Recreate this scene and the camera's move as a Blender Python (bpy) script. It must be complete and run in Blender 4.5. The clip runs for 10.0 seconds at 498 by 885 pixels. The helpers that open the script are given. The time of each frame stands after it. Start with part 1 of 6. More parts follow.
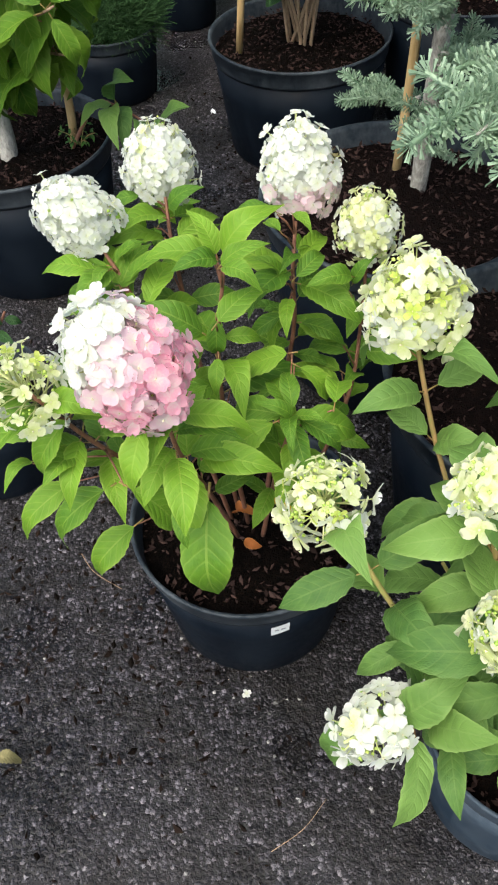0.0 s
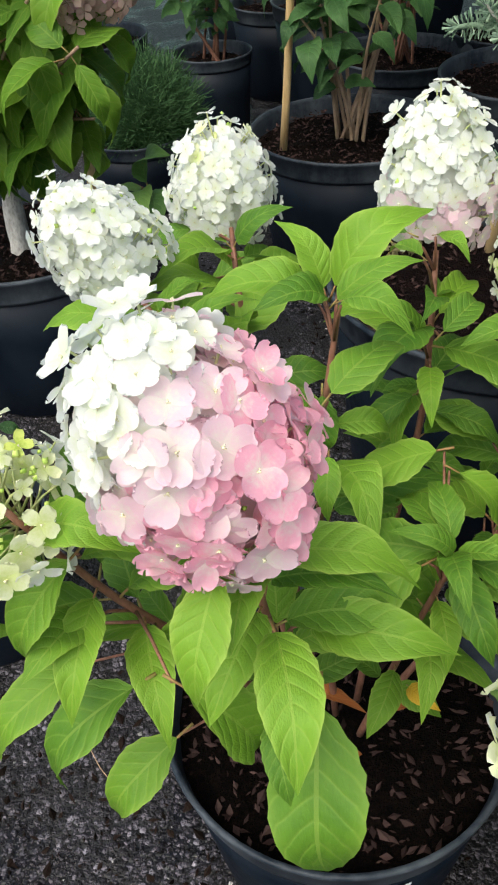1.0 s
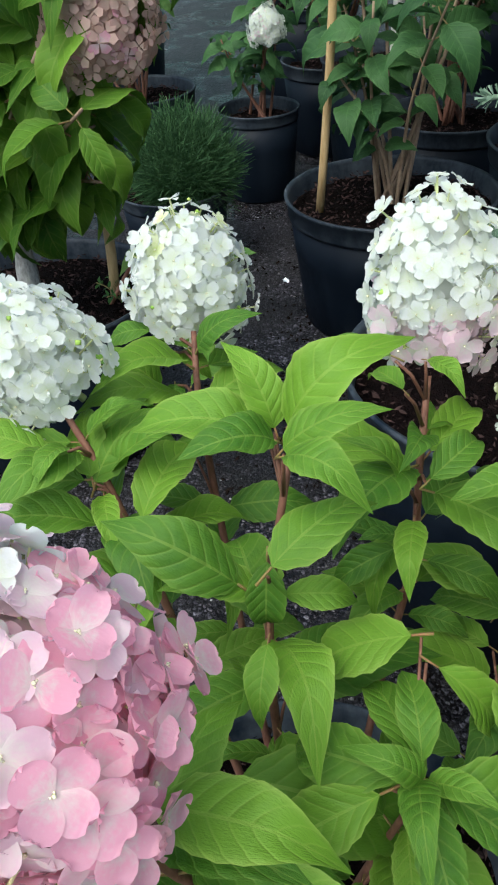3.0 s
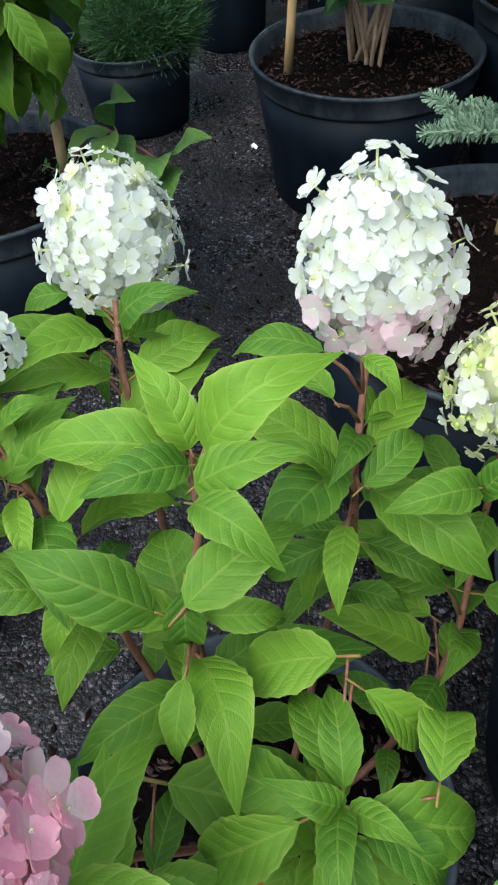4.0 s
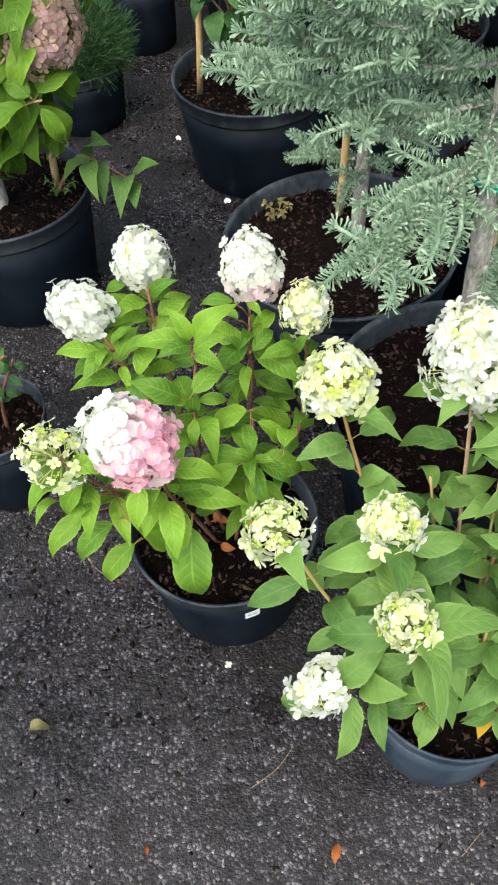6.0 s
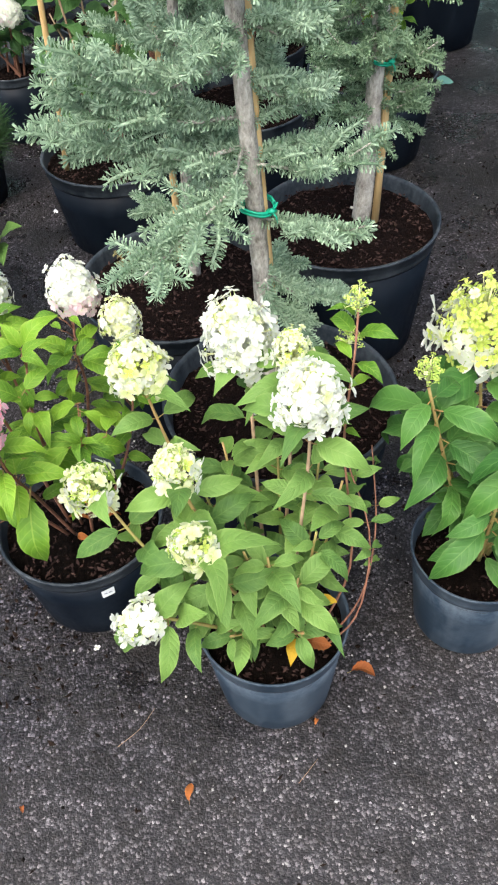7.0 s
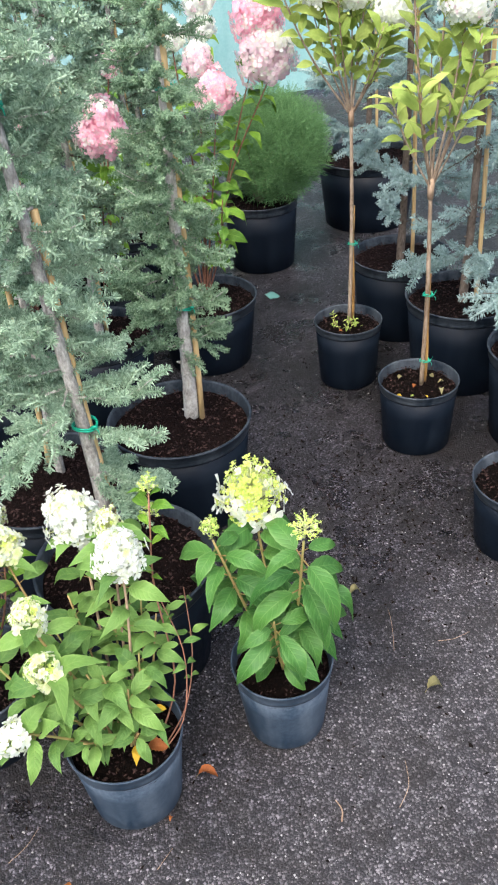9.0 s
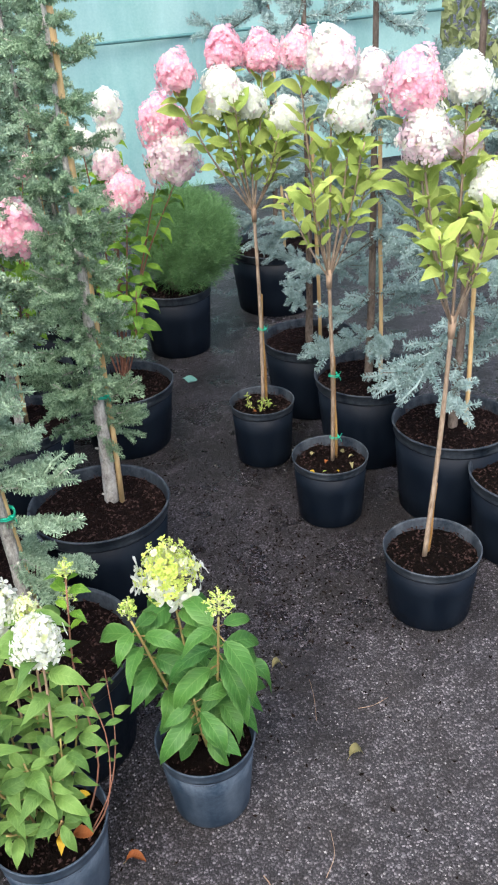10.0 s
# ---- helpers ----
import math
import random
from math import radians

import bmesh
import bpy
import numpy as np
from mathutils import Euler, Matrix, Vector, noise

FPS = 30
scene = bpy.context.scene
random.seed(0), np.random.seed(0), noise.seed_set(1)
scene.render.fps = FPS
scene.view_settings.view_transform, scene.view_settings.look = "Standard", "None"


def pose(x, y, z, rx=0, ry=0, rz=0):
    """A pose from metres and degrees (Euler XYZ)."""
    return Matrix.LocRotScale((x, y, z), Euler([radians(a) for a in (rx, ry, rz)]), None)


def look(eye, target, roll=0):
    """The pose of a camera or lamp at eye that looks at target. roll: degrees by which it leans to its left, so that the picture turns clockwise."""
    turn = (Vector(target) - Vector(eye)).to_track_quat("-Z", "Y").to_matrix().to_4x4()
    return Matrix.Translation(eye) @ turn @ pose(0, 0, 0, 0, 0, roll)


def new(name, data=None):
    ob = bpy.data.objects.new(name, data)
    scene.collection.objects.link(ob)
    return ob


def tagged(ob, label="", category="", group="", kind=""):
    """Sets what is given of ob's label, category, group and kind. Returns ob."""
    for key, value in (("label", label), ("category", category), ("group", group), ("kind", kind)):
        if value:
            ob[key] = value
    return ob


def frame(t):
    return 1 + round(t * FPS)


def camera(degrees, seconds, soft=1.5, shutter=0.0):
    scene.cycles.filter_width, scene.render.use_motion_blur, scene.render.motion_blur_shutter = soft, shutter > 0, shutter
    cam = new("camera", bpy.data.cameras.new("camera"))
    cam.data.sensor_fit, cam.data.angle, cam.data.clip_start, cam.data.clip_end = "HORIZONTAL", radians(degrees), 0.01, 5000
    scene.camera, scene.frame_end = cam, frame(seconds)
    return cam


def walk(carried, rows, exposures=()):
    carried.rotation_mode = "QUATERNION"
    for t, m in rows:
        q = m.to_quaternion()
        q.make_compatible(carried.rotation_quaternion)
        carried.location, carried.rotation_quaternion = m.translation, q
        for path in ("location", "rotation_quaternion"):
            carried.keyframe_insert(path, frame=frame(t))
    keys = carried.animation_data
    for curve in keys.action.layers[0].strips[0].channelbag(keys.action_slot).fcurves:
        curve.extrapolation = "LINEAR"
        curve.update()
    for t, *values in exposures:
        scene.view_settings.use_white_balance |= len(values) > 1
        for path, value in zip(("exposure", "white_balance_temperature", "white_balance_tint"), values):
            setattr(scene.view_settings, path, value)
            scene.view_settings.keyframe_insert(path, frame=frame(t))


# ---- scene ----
cam = camera(33.6, 10.0, 2.1)
PATH = [
    (0, (0.057, 0.18, 1.086), (-0.019, 1.476, -0.436), -4.4),
    (0.5, (0.002, 0.322, 0.968), (-0.081, 1.682, -0.496), -4.9),
    (1, (-0.02, 0.389, 0.855), (-0.117, 1.926, -0.421), -4.6),
    (1.5, (-0.021, 0.425, 0.797), (-0.171, 2.032, -0.383), -4.7),
    (2, (-0.022, 0.428, 0.786), (-0.234, 2.062, -0.348), -5.5),
    (2.5, (-0.014, 0.433, 0.791), (-0.245, 2.078, -0.323), -5.7),
    (2.7, (-0.001, 0.456, 0.804), (-0.23, 2.102, -0.309), -5.0),
    (3, (0.033, 0.501, 0.84), (-0.186, 2.095, -0.349), -4.5),
    (3.2, (0.051, 0.532, 0.858), (-0.149, 2.083, -0.388), -3.9),
    (4.3, (0.058, 0.579, 0.888), (-0.11, 1.825, -0.667), -5.6),
    (4.5, (0.053, 0.545, 0.918), (-0.112, 1.722, -0.69), -6.2),
    (5, (0.057, 0.421, 1.05), (-0.114, 1.559, -0.586), -8.5),
    (5.2, (0.056, 0.355, 1.108), (-0.113, 1.493, -0.528), -8.8),
    (6.3, (0.1, 0.016, 1.383), (0.154, 1.288, -0.159), -3.6),
    (6.5, (0.121, -0.024, 1.396), (0.217, 1.274, -0.123), -3.4),
    (7, (0.237, -0.181, 1.406), (0.371, 1.177, -0.056), -4.2),
    (7.5, (0.32, -0.315, 1.456), (0.47, 1.136, 0.088), -4.2),
    (8, (0.337, -0.401, 1.509), (0.508, 1.143, 0.25), -4.5),
    (8.5, (0.358, -0.498, 1.599), (0.602, 1.073, 0.386), -5.5),
    (9, (0.376, -0.601, 1.7), (0.761, 0.987, 0.546), -4.9),
    (9.5, (0.381, -0.66, 1.75), (0.883, 0.971, 0.706), -4.3),
    (10, (0.396, -0.682, 1.754), (0.982, 0.943, 0.746), -4.0),
]
EXPOSURE = [(0, 1.05, 6400, 4), (1, 0.9, 6350, 4), (1.5, 0.76, 6200, 3), (2.5, 0.7, 5850, 2), (3, 0.74, 5700, 1), (4.5, 0.92, 5750, 0), (5, 0.93, 5950, 1), (6.5, 1.38, 6400, 6), (7.5, 1.5, 6350, 8), (8.5, 1.65, 6150, 10), (10, 1.42, 6150, 10)]
walk(cam, [(t, look(eye, target, roll)) for t, eye, target, roll in PATH], EXPOSURE)

# ---------- world and light ----------
world = bpy.data.worlds.new("sky")
scene.world = world
world.use_nodes = True
wn = world.node_tree.nodes
sky = wn.new("ShaderNodeTexSky")
sky.sky_type = "NISHITA"
sky.sun_disc = False
sky.sun_elevation, sky.sun_rotation = radians(60), radians(210)
sky.dust_density = 5.0
sky.air_density = 0.9
sky.ozone_density = 0.4
world.node_tree.links.new(sky.outputs[0], wn["Background"].inputs[0])
wn["Background"].inputs[1].default_value = 0.15
sun = new("sun", bpy.data.lights.new("sun", "SUN"))
sun.data.energy, sun.data.angle, sun.data.color = 1.75, radians(75), (1.0, 0.95, 0.87)
sun.matrix_world = look((-0.8, -1.4, 2.8), (0, 0, 0))

# ---------- materials ----------
def mat(name, color, rough=0.6, metal=0.0, spec=0.5):
    m = bpy.data.materials.new(name)
    m.use_nodes = True
    b = m.node_tree.nodes["Principled BSDF"]
    b.inputs["Base Color"].default_value = (*color, 1)
    b.inputs["Roughness"].default_value = rough
    b.inputs["Metallic"].default_value = metal
    b.inputs["Specular IOR Level"].default_value = spec
    return m


def node(m, kind, **kw):
    n = m.node_tree.nodes.new(kind)
    for k, v in kw.items():
        if k in n.inputs:
            n.inputs[k].default_value = v
    return n


def link(m, a, b):
    m.node_tree.links.new(a, b)


def bsdf(m):
    return m.node_tree.nodes["Principled BSDF"]


def math_node(m, op, a, b=None):
    n = m.node_tree.nodes.new("ShaderNodeMath")
    n.operation = op
    for i, v in enumerate((a, b)):
        if v is None:
            continue
        if isinstance(v, (int, float)):
            n.inputs[i].default_value = v
        else:
            link(m, v, n.inputs[i])
    return n.outputs[0]


def ramp(m, fac, stops):
    n = m.node_tree.nodes.new("ShaderNodeValToRGB")
    e = n.color_ramp.elements
    while len(e) < len(stops):
        e.new(0.5)
    for el, (p, c) in zip(e, stops):
        el.position, el.color = p, (*c, 1)
    link(m, fac, n.inputs[0])
    return n.outputs[0]


def mix_color(m, fac, a, b, mode="MIX"):
    n = m.node_tree.nodes.new("ShaderNodeMix")
    n.data_type, n.blend_type = "RGBA", mode
    for sock, v in ((n.inputs[0], fac), (n.inputs[6], a), (n.inputs[7], b)):
        if isinstance(v, (int, float)):
            sock.default_value = v
        elif isinstance(v, tuple):
            sock.default_value = (*v, 1)
        else:
            link(m, v, sock)
    return n.outputs[2]


def noise_tex(m, scale, detail=4.0, vec=None, rough=0.55):
    n = m.node_tree.nodes.new("ShaderNodeTexNoise")
    n.inputs["Scale"].default_value, n.inputs["Detail"].default_value, n.inputs["Roughness"].default_value = scale, detail, rough
    if vec is None:
        c = m.node_tree.nodes.new("ShaderNodeTexCoord")
        vec = c.outputs["Object"]
    link(m, vec, n.inputs["Vector"])
    return n.outputs["Fac"]


def bump(m, height, strength=0.3, dist=0.002):
    n = m.node_tree.nodes.new("ShaderNodeBump")
    n.inputs["Strength"].default_value, n.inputs["Distance"].default_value = strength, dist
    link(m, height, n.inputs["Height"])
    link(m, n.outputs[0], bsdf(m).inputs["Normal"])
    return n


def translucent(m, fac, color_out, tint=1.0):
    """Lets light through a thin leaf or petal."""
    t = m.node_tree
    out = t.nodes["Material Output"]
    tr = t.nodes.new("ShaderNodeBsdfTranslucent")
    mx = t.nodes.new("ShaderNodeMixShader")
    mx.inputs[0].default_value = fac
    link(m, color_out, tr.inputs[0])
    link(m, bsdf(m).outputs[0], mx.inputs[1])
    link(m, tr.outputs[0], mx.inputs[2])
    link(m, mx.outputs[0], out.inputs[0])


def leaf_material(name, dark, light, edge, rough=0.55, veins=8.0, vein_light=0.22):
    """A leaf with a pale midrib, side veins pressed in, and a tone of its own."""
    m = mat(name, light, rough, 0, 0.22)
    uv = m.node_tree.nodes.new("ShaderNodeUVMap")
    sep = m.node_tree.nodes.new("ShaderNodeSeparateXYZ")
    link(m, uv.outputs[0], sep.inputs[0])
    a = math_node(m, "ABSOLUTE", math_node(m, "MULTIPLY", math_node(m, "SUBTRACT", sep.outputs[1], 0.5), 2.0))
    slant = math_node(m, "SUBTRACT", sep.outputs[0], math_node(m, "MULTIPLY", math_node(m, "POWER", a, 1.25), 0.22))
    wave = math_node(m, "SINE", math_node(m, "MULTIPLY", slant, veins * 2 * math.pi))
    quilt = math_node(m, "MULTIPLY", math_node(m, "ADD", wave, 1.0), 0.5)
    side = math_node(m, "POWER", quilt, 14.0)
    rib = math_node(m, "LESS_THAN", a, 0.05)
    vein = math_node(m, "MAXIMUM", math_node(m, "MULTIPLY", side, 0.55), rib)
    info = m.node_tree.nodes.new("ShaderNodeObjectInfo")
    n1 = noise_tex(m, 5.0, 3.0, uv.outputs[0])
    tone = math_node(m, "ADD", math_node(m, "MULTIPLY", info.outputs["Random"], 0.65), math_node(m, "MULTIPLY", n1, 0.5))
    col = ramp(m, tone, [(0.15, dark), (0.85, light)])
    n2 = noise_tex(m, 40.0, 3.0, uv.outputs[0])
    col = mix_color(m, math_node(m, "MULTIPLY", n2, 0.15), col, dark)
    margin = math_node(m, "MULTIPLY", math_node(m, "POWER", a, 9.0), math_node(m, "ADD", math_node(m, "MULTIPLY", info.outputs["Random"], 0.5), 0.12))
    col = mix_color(m, margin, col, edge)
    col = mix_color(m, math_node(m, "MULTIPLY", vein, vein_light), col, edge)
    link(m, col, bsdf(m).inputs["Base Color"])
    hgt = math_node(m, "SUBTRACT", math_node(m, "MULTIPLY", n2, 0.5), math_node(m, "MULTIPLY", vein, 0.95))
    n3 = noise_tex(m, 26.0, 2.0, uv.outputs[0])
    rough_skin = math_node(m, "ADD", hgt, math_node(m, "MULTIPLY", n3, 0.9))
    bump(m, math_node(m, "ADD", rough_skin, math_node(m, "MULTIPLY", math_node(m, "SUBTRACT", 1.0, quilt), 0.45)), 0.45, 0.0012)
    translucent(m, 0.3, col)
    return m


def petal_material(name, centre, outer, streak, rough=0.6, through_light=0.42):
    m = mat(name, outer, rough, 0, 0.3)
    uv = m.node_tree.nodes.new("ShaderNodeUVMap")
    sep = m.node_tree.nodes.new("ShaderNodeSeparateXYZ")
    link(m, uv.outputs[0], sep.inputs[0])
    info = m.node_tree.nodes.new("ShaderNodeObjectInfo")
    geo = m.node_tree.nodes.new("ShaderNodeNewGeometry")
    n = noise_tex(m, 6.0, 2.0, uv.outputs[0])
    vary = math_node(m, "ADD", math_node(m, "MULTIPLY", info.outputs["Random"], 0.5), math_node(m, "MULTIPLY", geo.outputs["Random Per Island"], 0.5))
    f = math_node(m, "MULTIPLY", math_node(m, "ADD", sep.outputs[0], math_node(m, "SUBTRACT", n, 0.5)), math_node(m, "ADD", vary, 0.55))
    col = ramp(m, f, [(0.05, centre), (0.75, outer)])
    lines = math_node(m, "POWER", math_node(m, "ABSOLUTE", math_node(m, "SINE", math_node(m, "MULTIPLY", sep.outputs[1], 26.0))), 6.0)
    col = mix_color(m, math_node(m, "MULTIPLY", lines, 0.04), col, streak)
    link(m, col, bsdf(m).inputs["Base Color"])
    bump(m, math_node(m, "ADD", math_node(m, "MULTIPLY", lines, 0.12), n), 0.25, 0.0006)
    translucent(m, through_light, col)
    return m


def asphalt_material():
    m = mat("asphalt", (0.05, 0.05, 0.052), 0.75, 0, 0.35)
    co = m.node_tree.nodes.new("ShaderNodeTexCoord").outputs["Object"]
    wobble = m.node_tree.nodes.new("ShaderNodeTexNoise")
    wobble.inputs["Scale"].default_value, wobble.inputs["Detail"].default_value = 230.0, 2.0
    link(m, co, wobble.inputs["Vector"])
    grain = m.node_tree.nodes.new("ShaderNodeVectorMath")
    grain.operation = "MULTIPLY_ADD"
    link(m, wobble.outputs["Color"], grain.inputs[0])
    grain.inputs[1].default_value = (0.006, 0.006, 0.0)
    link(m, co, grain.inputs[2])

    def stones(scale, stops, fill):
        """Rounded stones of one size, some of them missing, in dark binder: their colour, cover and height."""
        v = m.node_tree.nodes.new("ShaderNodeTexVoronoi")
        v.voronoi_dimensions = "2D"
        v.inputs["Scale"].default_value = scale
        link(m, grain.outputs[0], v.inputs["Vector"])
        rnd = m.node_tree.nodes.new("ShaderNodeSeparateColor")
        link(m, v.outputs["Color"], rnd.inputs[0])
        dome = math_node(m, "SUBTRACT", 1.0, math_node(m, "MULTIPLY", v.outputs["Distance"], 1.75))
        cover = ramp(m, math_node(m, "SUBTRACT", dome, math_node(m, "MULTIPLY", rnd.outputs[1], fill)), [(0.0, (0, 0, 0)), (0.14, (1, 1, 1))])
        return ramp(m, rnd.outputs[0], stops), cover, math_node(m, "MULTIPLY", dome, cover)
    fine, fine_on, fine_h = stones(280.0, [(0.0, (0.006, 0.0055, 0.006)), (0.45, (0.022, 0.0208, 0.022)), (0.85, (0.085, 0.08, 0.083)), (1.0, (0.17, 0.161, 0.164))], 0.5)
    coarse, coarse_on, coarse_h = stones(140.0, [(0.0, (0.008, 0.0075, 0.008)), (0.35, (0.032, 0.03, 0.0315)), (0.65, (0.1, 0.095, 0.098)), (0.94, (0.21, 0.2, 0.204)), (1.0, (0.33, 0.318, 0.316))], 0.55)
    col = mix_color(m, fine_on, (0.0035, 0.0034, 0.0034), fine)
    col = mix_color(m, coarse_on, col, coarse)
    damp = noise_tex(m, 2.2, 6.0, co, 0.65)
    dirt = noise_tex(m, 9.0, 6.0, co, 0.7)
    sx = m.node_tree.nodes.new("ShaderNodeSeparateXYZ")
    link(m, co, sx.inputs[0])
    # the yard has dried where it is walked on, in front of the row; it is damp between the pots; sky sheen is painted
    # along the front
    def step(v, a, b):
        r = m.node_tree.nodes.new("ShaderNodeMapRange")
        r.interpolation_type = "SMOOTHSTEP"
        link(m, v, r.inputs[0])
        r.inputs[1].default_value, r.inputs[2].default_value = a, b
        return r.outputs[0]
    wob = math_node(m, "MULTIPLY", math_node(m, "SUBTRACT", damp, 0.5), 1.1)
    east = step(math_node(m, "ADD", sx.outputs[0], wob), 0.25, 0.85)
    south = step(math_node(m, "ADD", sx.outputs[1], wob), 1.15, 0.45)
    # front strip: sky sheen on the ground, painted with the same pale tone as dry asphalt
    front = step(math_node(m, "ADD", sx.outputs[1], math_node(m, "MULTIPLY", wob, 0.5)), 0.6, 0.2)
    dry = math_node(m, "MAXIMUM", math_node(m, "MULTIPLY", east, south), front)
    wet = math_node(m, "SUBTRACT", 1.0, dry)
    # bluish lift: dry asphalt, and at the front the painted sky sheen
    pale = mix_color(m, 1.0, col, (0.027, 0.0258, 0.0285), "ADD")
    col = mix_color(m, math_node(m, "MULTIPLY", dry, 0.75), col, pale)
    pud = ramp(m, damp, [(0.47, (0, 0, 0)), (0.58, (1, 1, 1))])
    col = mix_color(m, math_node(m, "MULTIPLY", pud, math_node(m, "MULTIPLY", wet, 0.72)), col, (0.006, 0.006, 0.0065))
    col = mix_color(m, wet, col, (0.82, 0.8, 0.9), "MULTIPLY")
    blot = ramp(m, noise_tex(m, 26.0, 5.0, co, 0.7), [(0.4, (0.5, 0.48, 0.5)), (0.62, (1.12, 1.1, 1.12))])
    col = mix_color(m, 0.85, col, blot, "MULTIPLY")
    soil = ramp(m, dirt, [(0.44, (0, 0, 0)), (0.64, (1, 1, 1))])
    col = mix_color(m, math_node(m, "MULTIPLY", soil, 0.55), col, (0.012, 0.0095, 0.008))
    link(m, col, bsdf(m).inputs["Base Color"])
    rr = m.node_tree.nodes.new("ShaderNodeMapRange")
    pool = ramp(m, noise_tex(m, 5.0, 5.0, co, 0.6), [(0.5, (0, 0, 0)), (0.6, (1, 1, 1))])
    link(m, math_node(m, "MULTIPLY", wet, math_node(m, "ADD", math_node(m, "MULTIPLY", pool, 0.55), 0.45)), rr.inputs[0])
    rr.inputs[3].default_value, rr.inputs[4].default_value = 0.85, 0.13
    link(m, rr.outputs[0], bsdf(m).inputs["Roughness"])
    h = math_node(m, "ADD", math_node(m, "MULTIPLY", fine_h, 0.45), math_node(m, "MULTIPLY", coarse_h, 0.8))
    h = math_node(m, "ADD", h, math_node(m, "MULTIPLY", dirt, 0.7))
    h = math_node(m, "ADD", h, math_node(m, "MULTIPLY", noise_tex(m, 48.0, 3.0, co, 0.6), math_node(m, "MULTIPLY", wet, 0.9)))
    bump(m, h, 0.9, 0.006)
    return m


def plastic_material(name, color, dust, amount, rough=0.55):
    """Pot plastic with dust, scuffs and dried splashes."""
    m = mat(name, color, rough, 0, 0.16)
    co = m.node_tree.nodes.new("ShaderNodeTexCoord").outputs["Object"]
    stretch = m.node_tree.nodes.new("ShaderNodeMapping")
    stretch.inputs["Scale"].default_value = (1, 1, 0.25)
    link(m, co, stretch.inputs[0])
    n1 = noise_tex(m, 14.0, 6.0, stretch.outputs[0], 0.65)
    n2 = noise_tex(m, 90.0, 4.0, co, 0.6)
    d = ramp(m, math_node(m, "ADD", math_node(m, "MULTIPLY", n1, 0.75), math_node(m, "MULTIPLY", n2, 0.3)), [(0.42, (0, 0, 0)), (0.78, (1, 1, 1))])
    f = math_node(m, "MULTIPLY", d, amount)
    link(m, mix_color(m, f, color, dust), bsdf(m).inputs["Base Color"])
    rr = math_node(m, "ADD", math_node(m, "MULTIPLY", d, 0.35), rough - 0.08)
    link(m, rr, bsdf(m).inputs["Roughness"])
    bump(m, math_node(m, "ADD", n1, math_node(m, "MULTIPLY", n2, 0.3)), 0.15, 0.001)
    return m


def grainy(name, a, b, scale, rough=0.85, stretch_z=1.0, strength=0.6, dist=0.003, fine=4.0):
    m = mat(name, a, rough, 0, 0.3 if rough < 0.9 else 0.04)
    co = m.node_tree.nodes.new("ShaderNodeTexCoord").outputs["Object"]
    mp = m.node_tree.nodes.new("ShaderNodeMapping")
    mp.inputs["Scale"].default_value = (1, 1, stretch_z)
    link(m, co, mp.inputs[0])
    n1 = noise_tex(m, scale, 6.0, mp.outputs[0], 0.65)
    n2 = noise_tex(m, scale * fine, 3.0, mp.outputs[0], 0.6)
    info = m.node_tree.nodes.new("ShaderNodeObjectInfo")
    f = math_node(m, "ADD", math_node(m, "MULTIPLY", n1, 0.7), math_node(m, "MULTIPLY", n2, 0.3))
    f = math_node(m, "ADD", f, math_node(m, "MULTIPLY", math_node(m, "SUBTRACT", info.outputs["Random"], 0.5), 0.12))
    link(m, ramp(m, f, [(0.33, a), (0.68, b)]), bsdf(m).inputs["Base Color"])
    bump(m, f, strength, dist)
    return m


def island_material(name, a, b, rough=0.7, through_light=0.0):
    """Each small piece of a joined mesh gets a tone of its own."""
    m = mat(name, a, rough, 0, 0.15 if rough < 0.8 else 0.03)
    geo = m.node_tree.nodes.new("ShaderNodeNewGeometry")
    info = m.node_tree.nodes.new("ShaderNodeObjectInfo")
    f = math_node(m, "ADD", math_node(m, "MULTIPLY", geo.outputs["Random Per Island"], 0.8), math_node(m, "MULTIPLY", info.outputs["Random"], 0.2))
    col = ramp(m, f, [(0.0, a), (1.0, b)])
    link(m, col, bsdf(m).inputs["Base Color"])
    if through_light:
        translucent(m, through_light, col)
    return m


M_ASPHALT = asphalt_material()
M_POT = plastic_material("pot_black", (0.0016, 0.004, 0.0085), (0.01, 0.0165, 0.026), 0.55)
# rim paler than its pot: dust, plus the edge highlight put into the colour
M_RIM = plastic_material("pot_rim_dust_and_highlight", (0.008, 0.013, 0.02), (0.11, 0.125, 0.14), 0.7, 0.45)
M_CRUMB = island_material("soil_crumbs", (0.001, 0.0009, 0.0008), (0.014, 0.009, 0.007), 0.9)
M_POT_BLUE = plastic_material("pot_blue_grey", (0.013, 0.025, 0.042), (0.105, 0.13, 0.16), 0.85, 0.55)
M_SOIL = grainy("potting_soil", (0.0015, 0.0011, 0.001), (0.008, 0.005, 0.004), 110.0, 0.95, 1.0, 1.0, 0.01)
M_SOIL_RED = grainy("bark_mulch", (0.0014, 0.001, 0.001), (0.0105, 0.006, 0.0054), 90.0, 0.92, 1.0, 1.0, 0.01)
M_CHIP = island_material("mulch_chips", (0.001, 0.0008, 0.0008), (0.062, 0.038, 0.034), 0.8)
M_LEAF_A = leaf_material("leaf_fresh_green", (0.05, 0.135, 0.013), (0.165, 0.31, 0.025), (0.34, 0.45, 0.09), 0.5, 8.0, 0.27)
M_LEAF_B = leaf_material("leaf_mid_green", (0.05, 0.12, 0.027), (0.16, 0.28, 0.062), (0.3, 0.42, 0.14), 0.55, 8.0, 0.14)
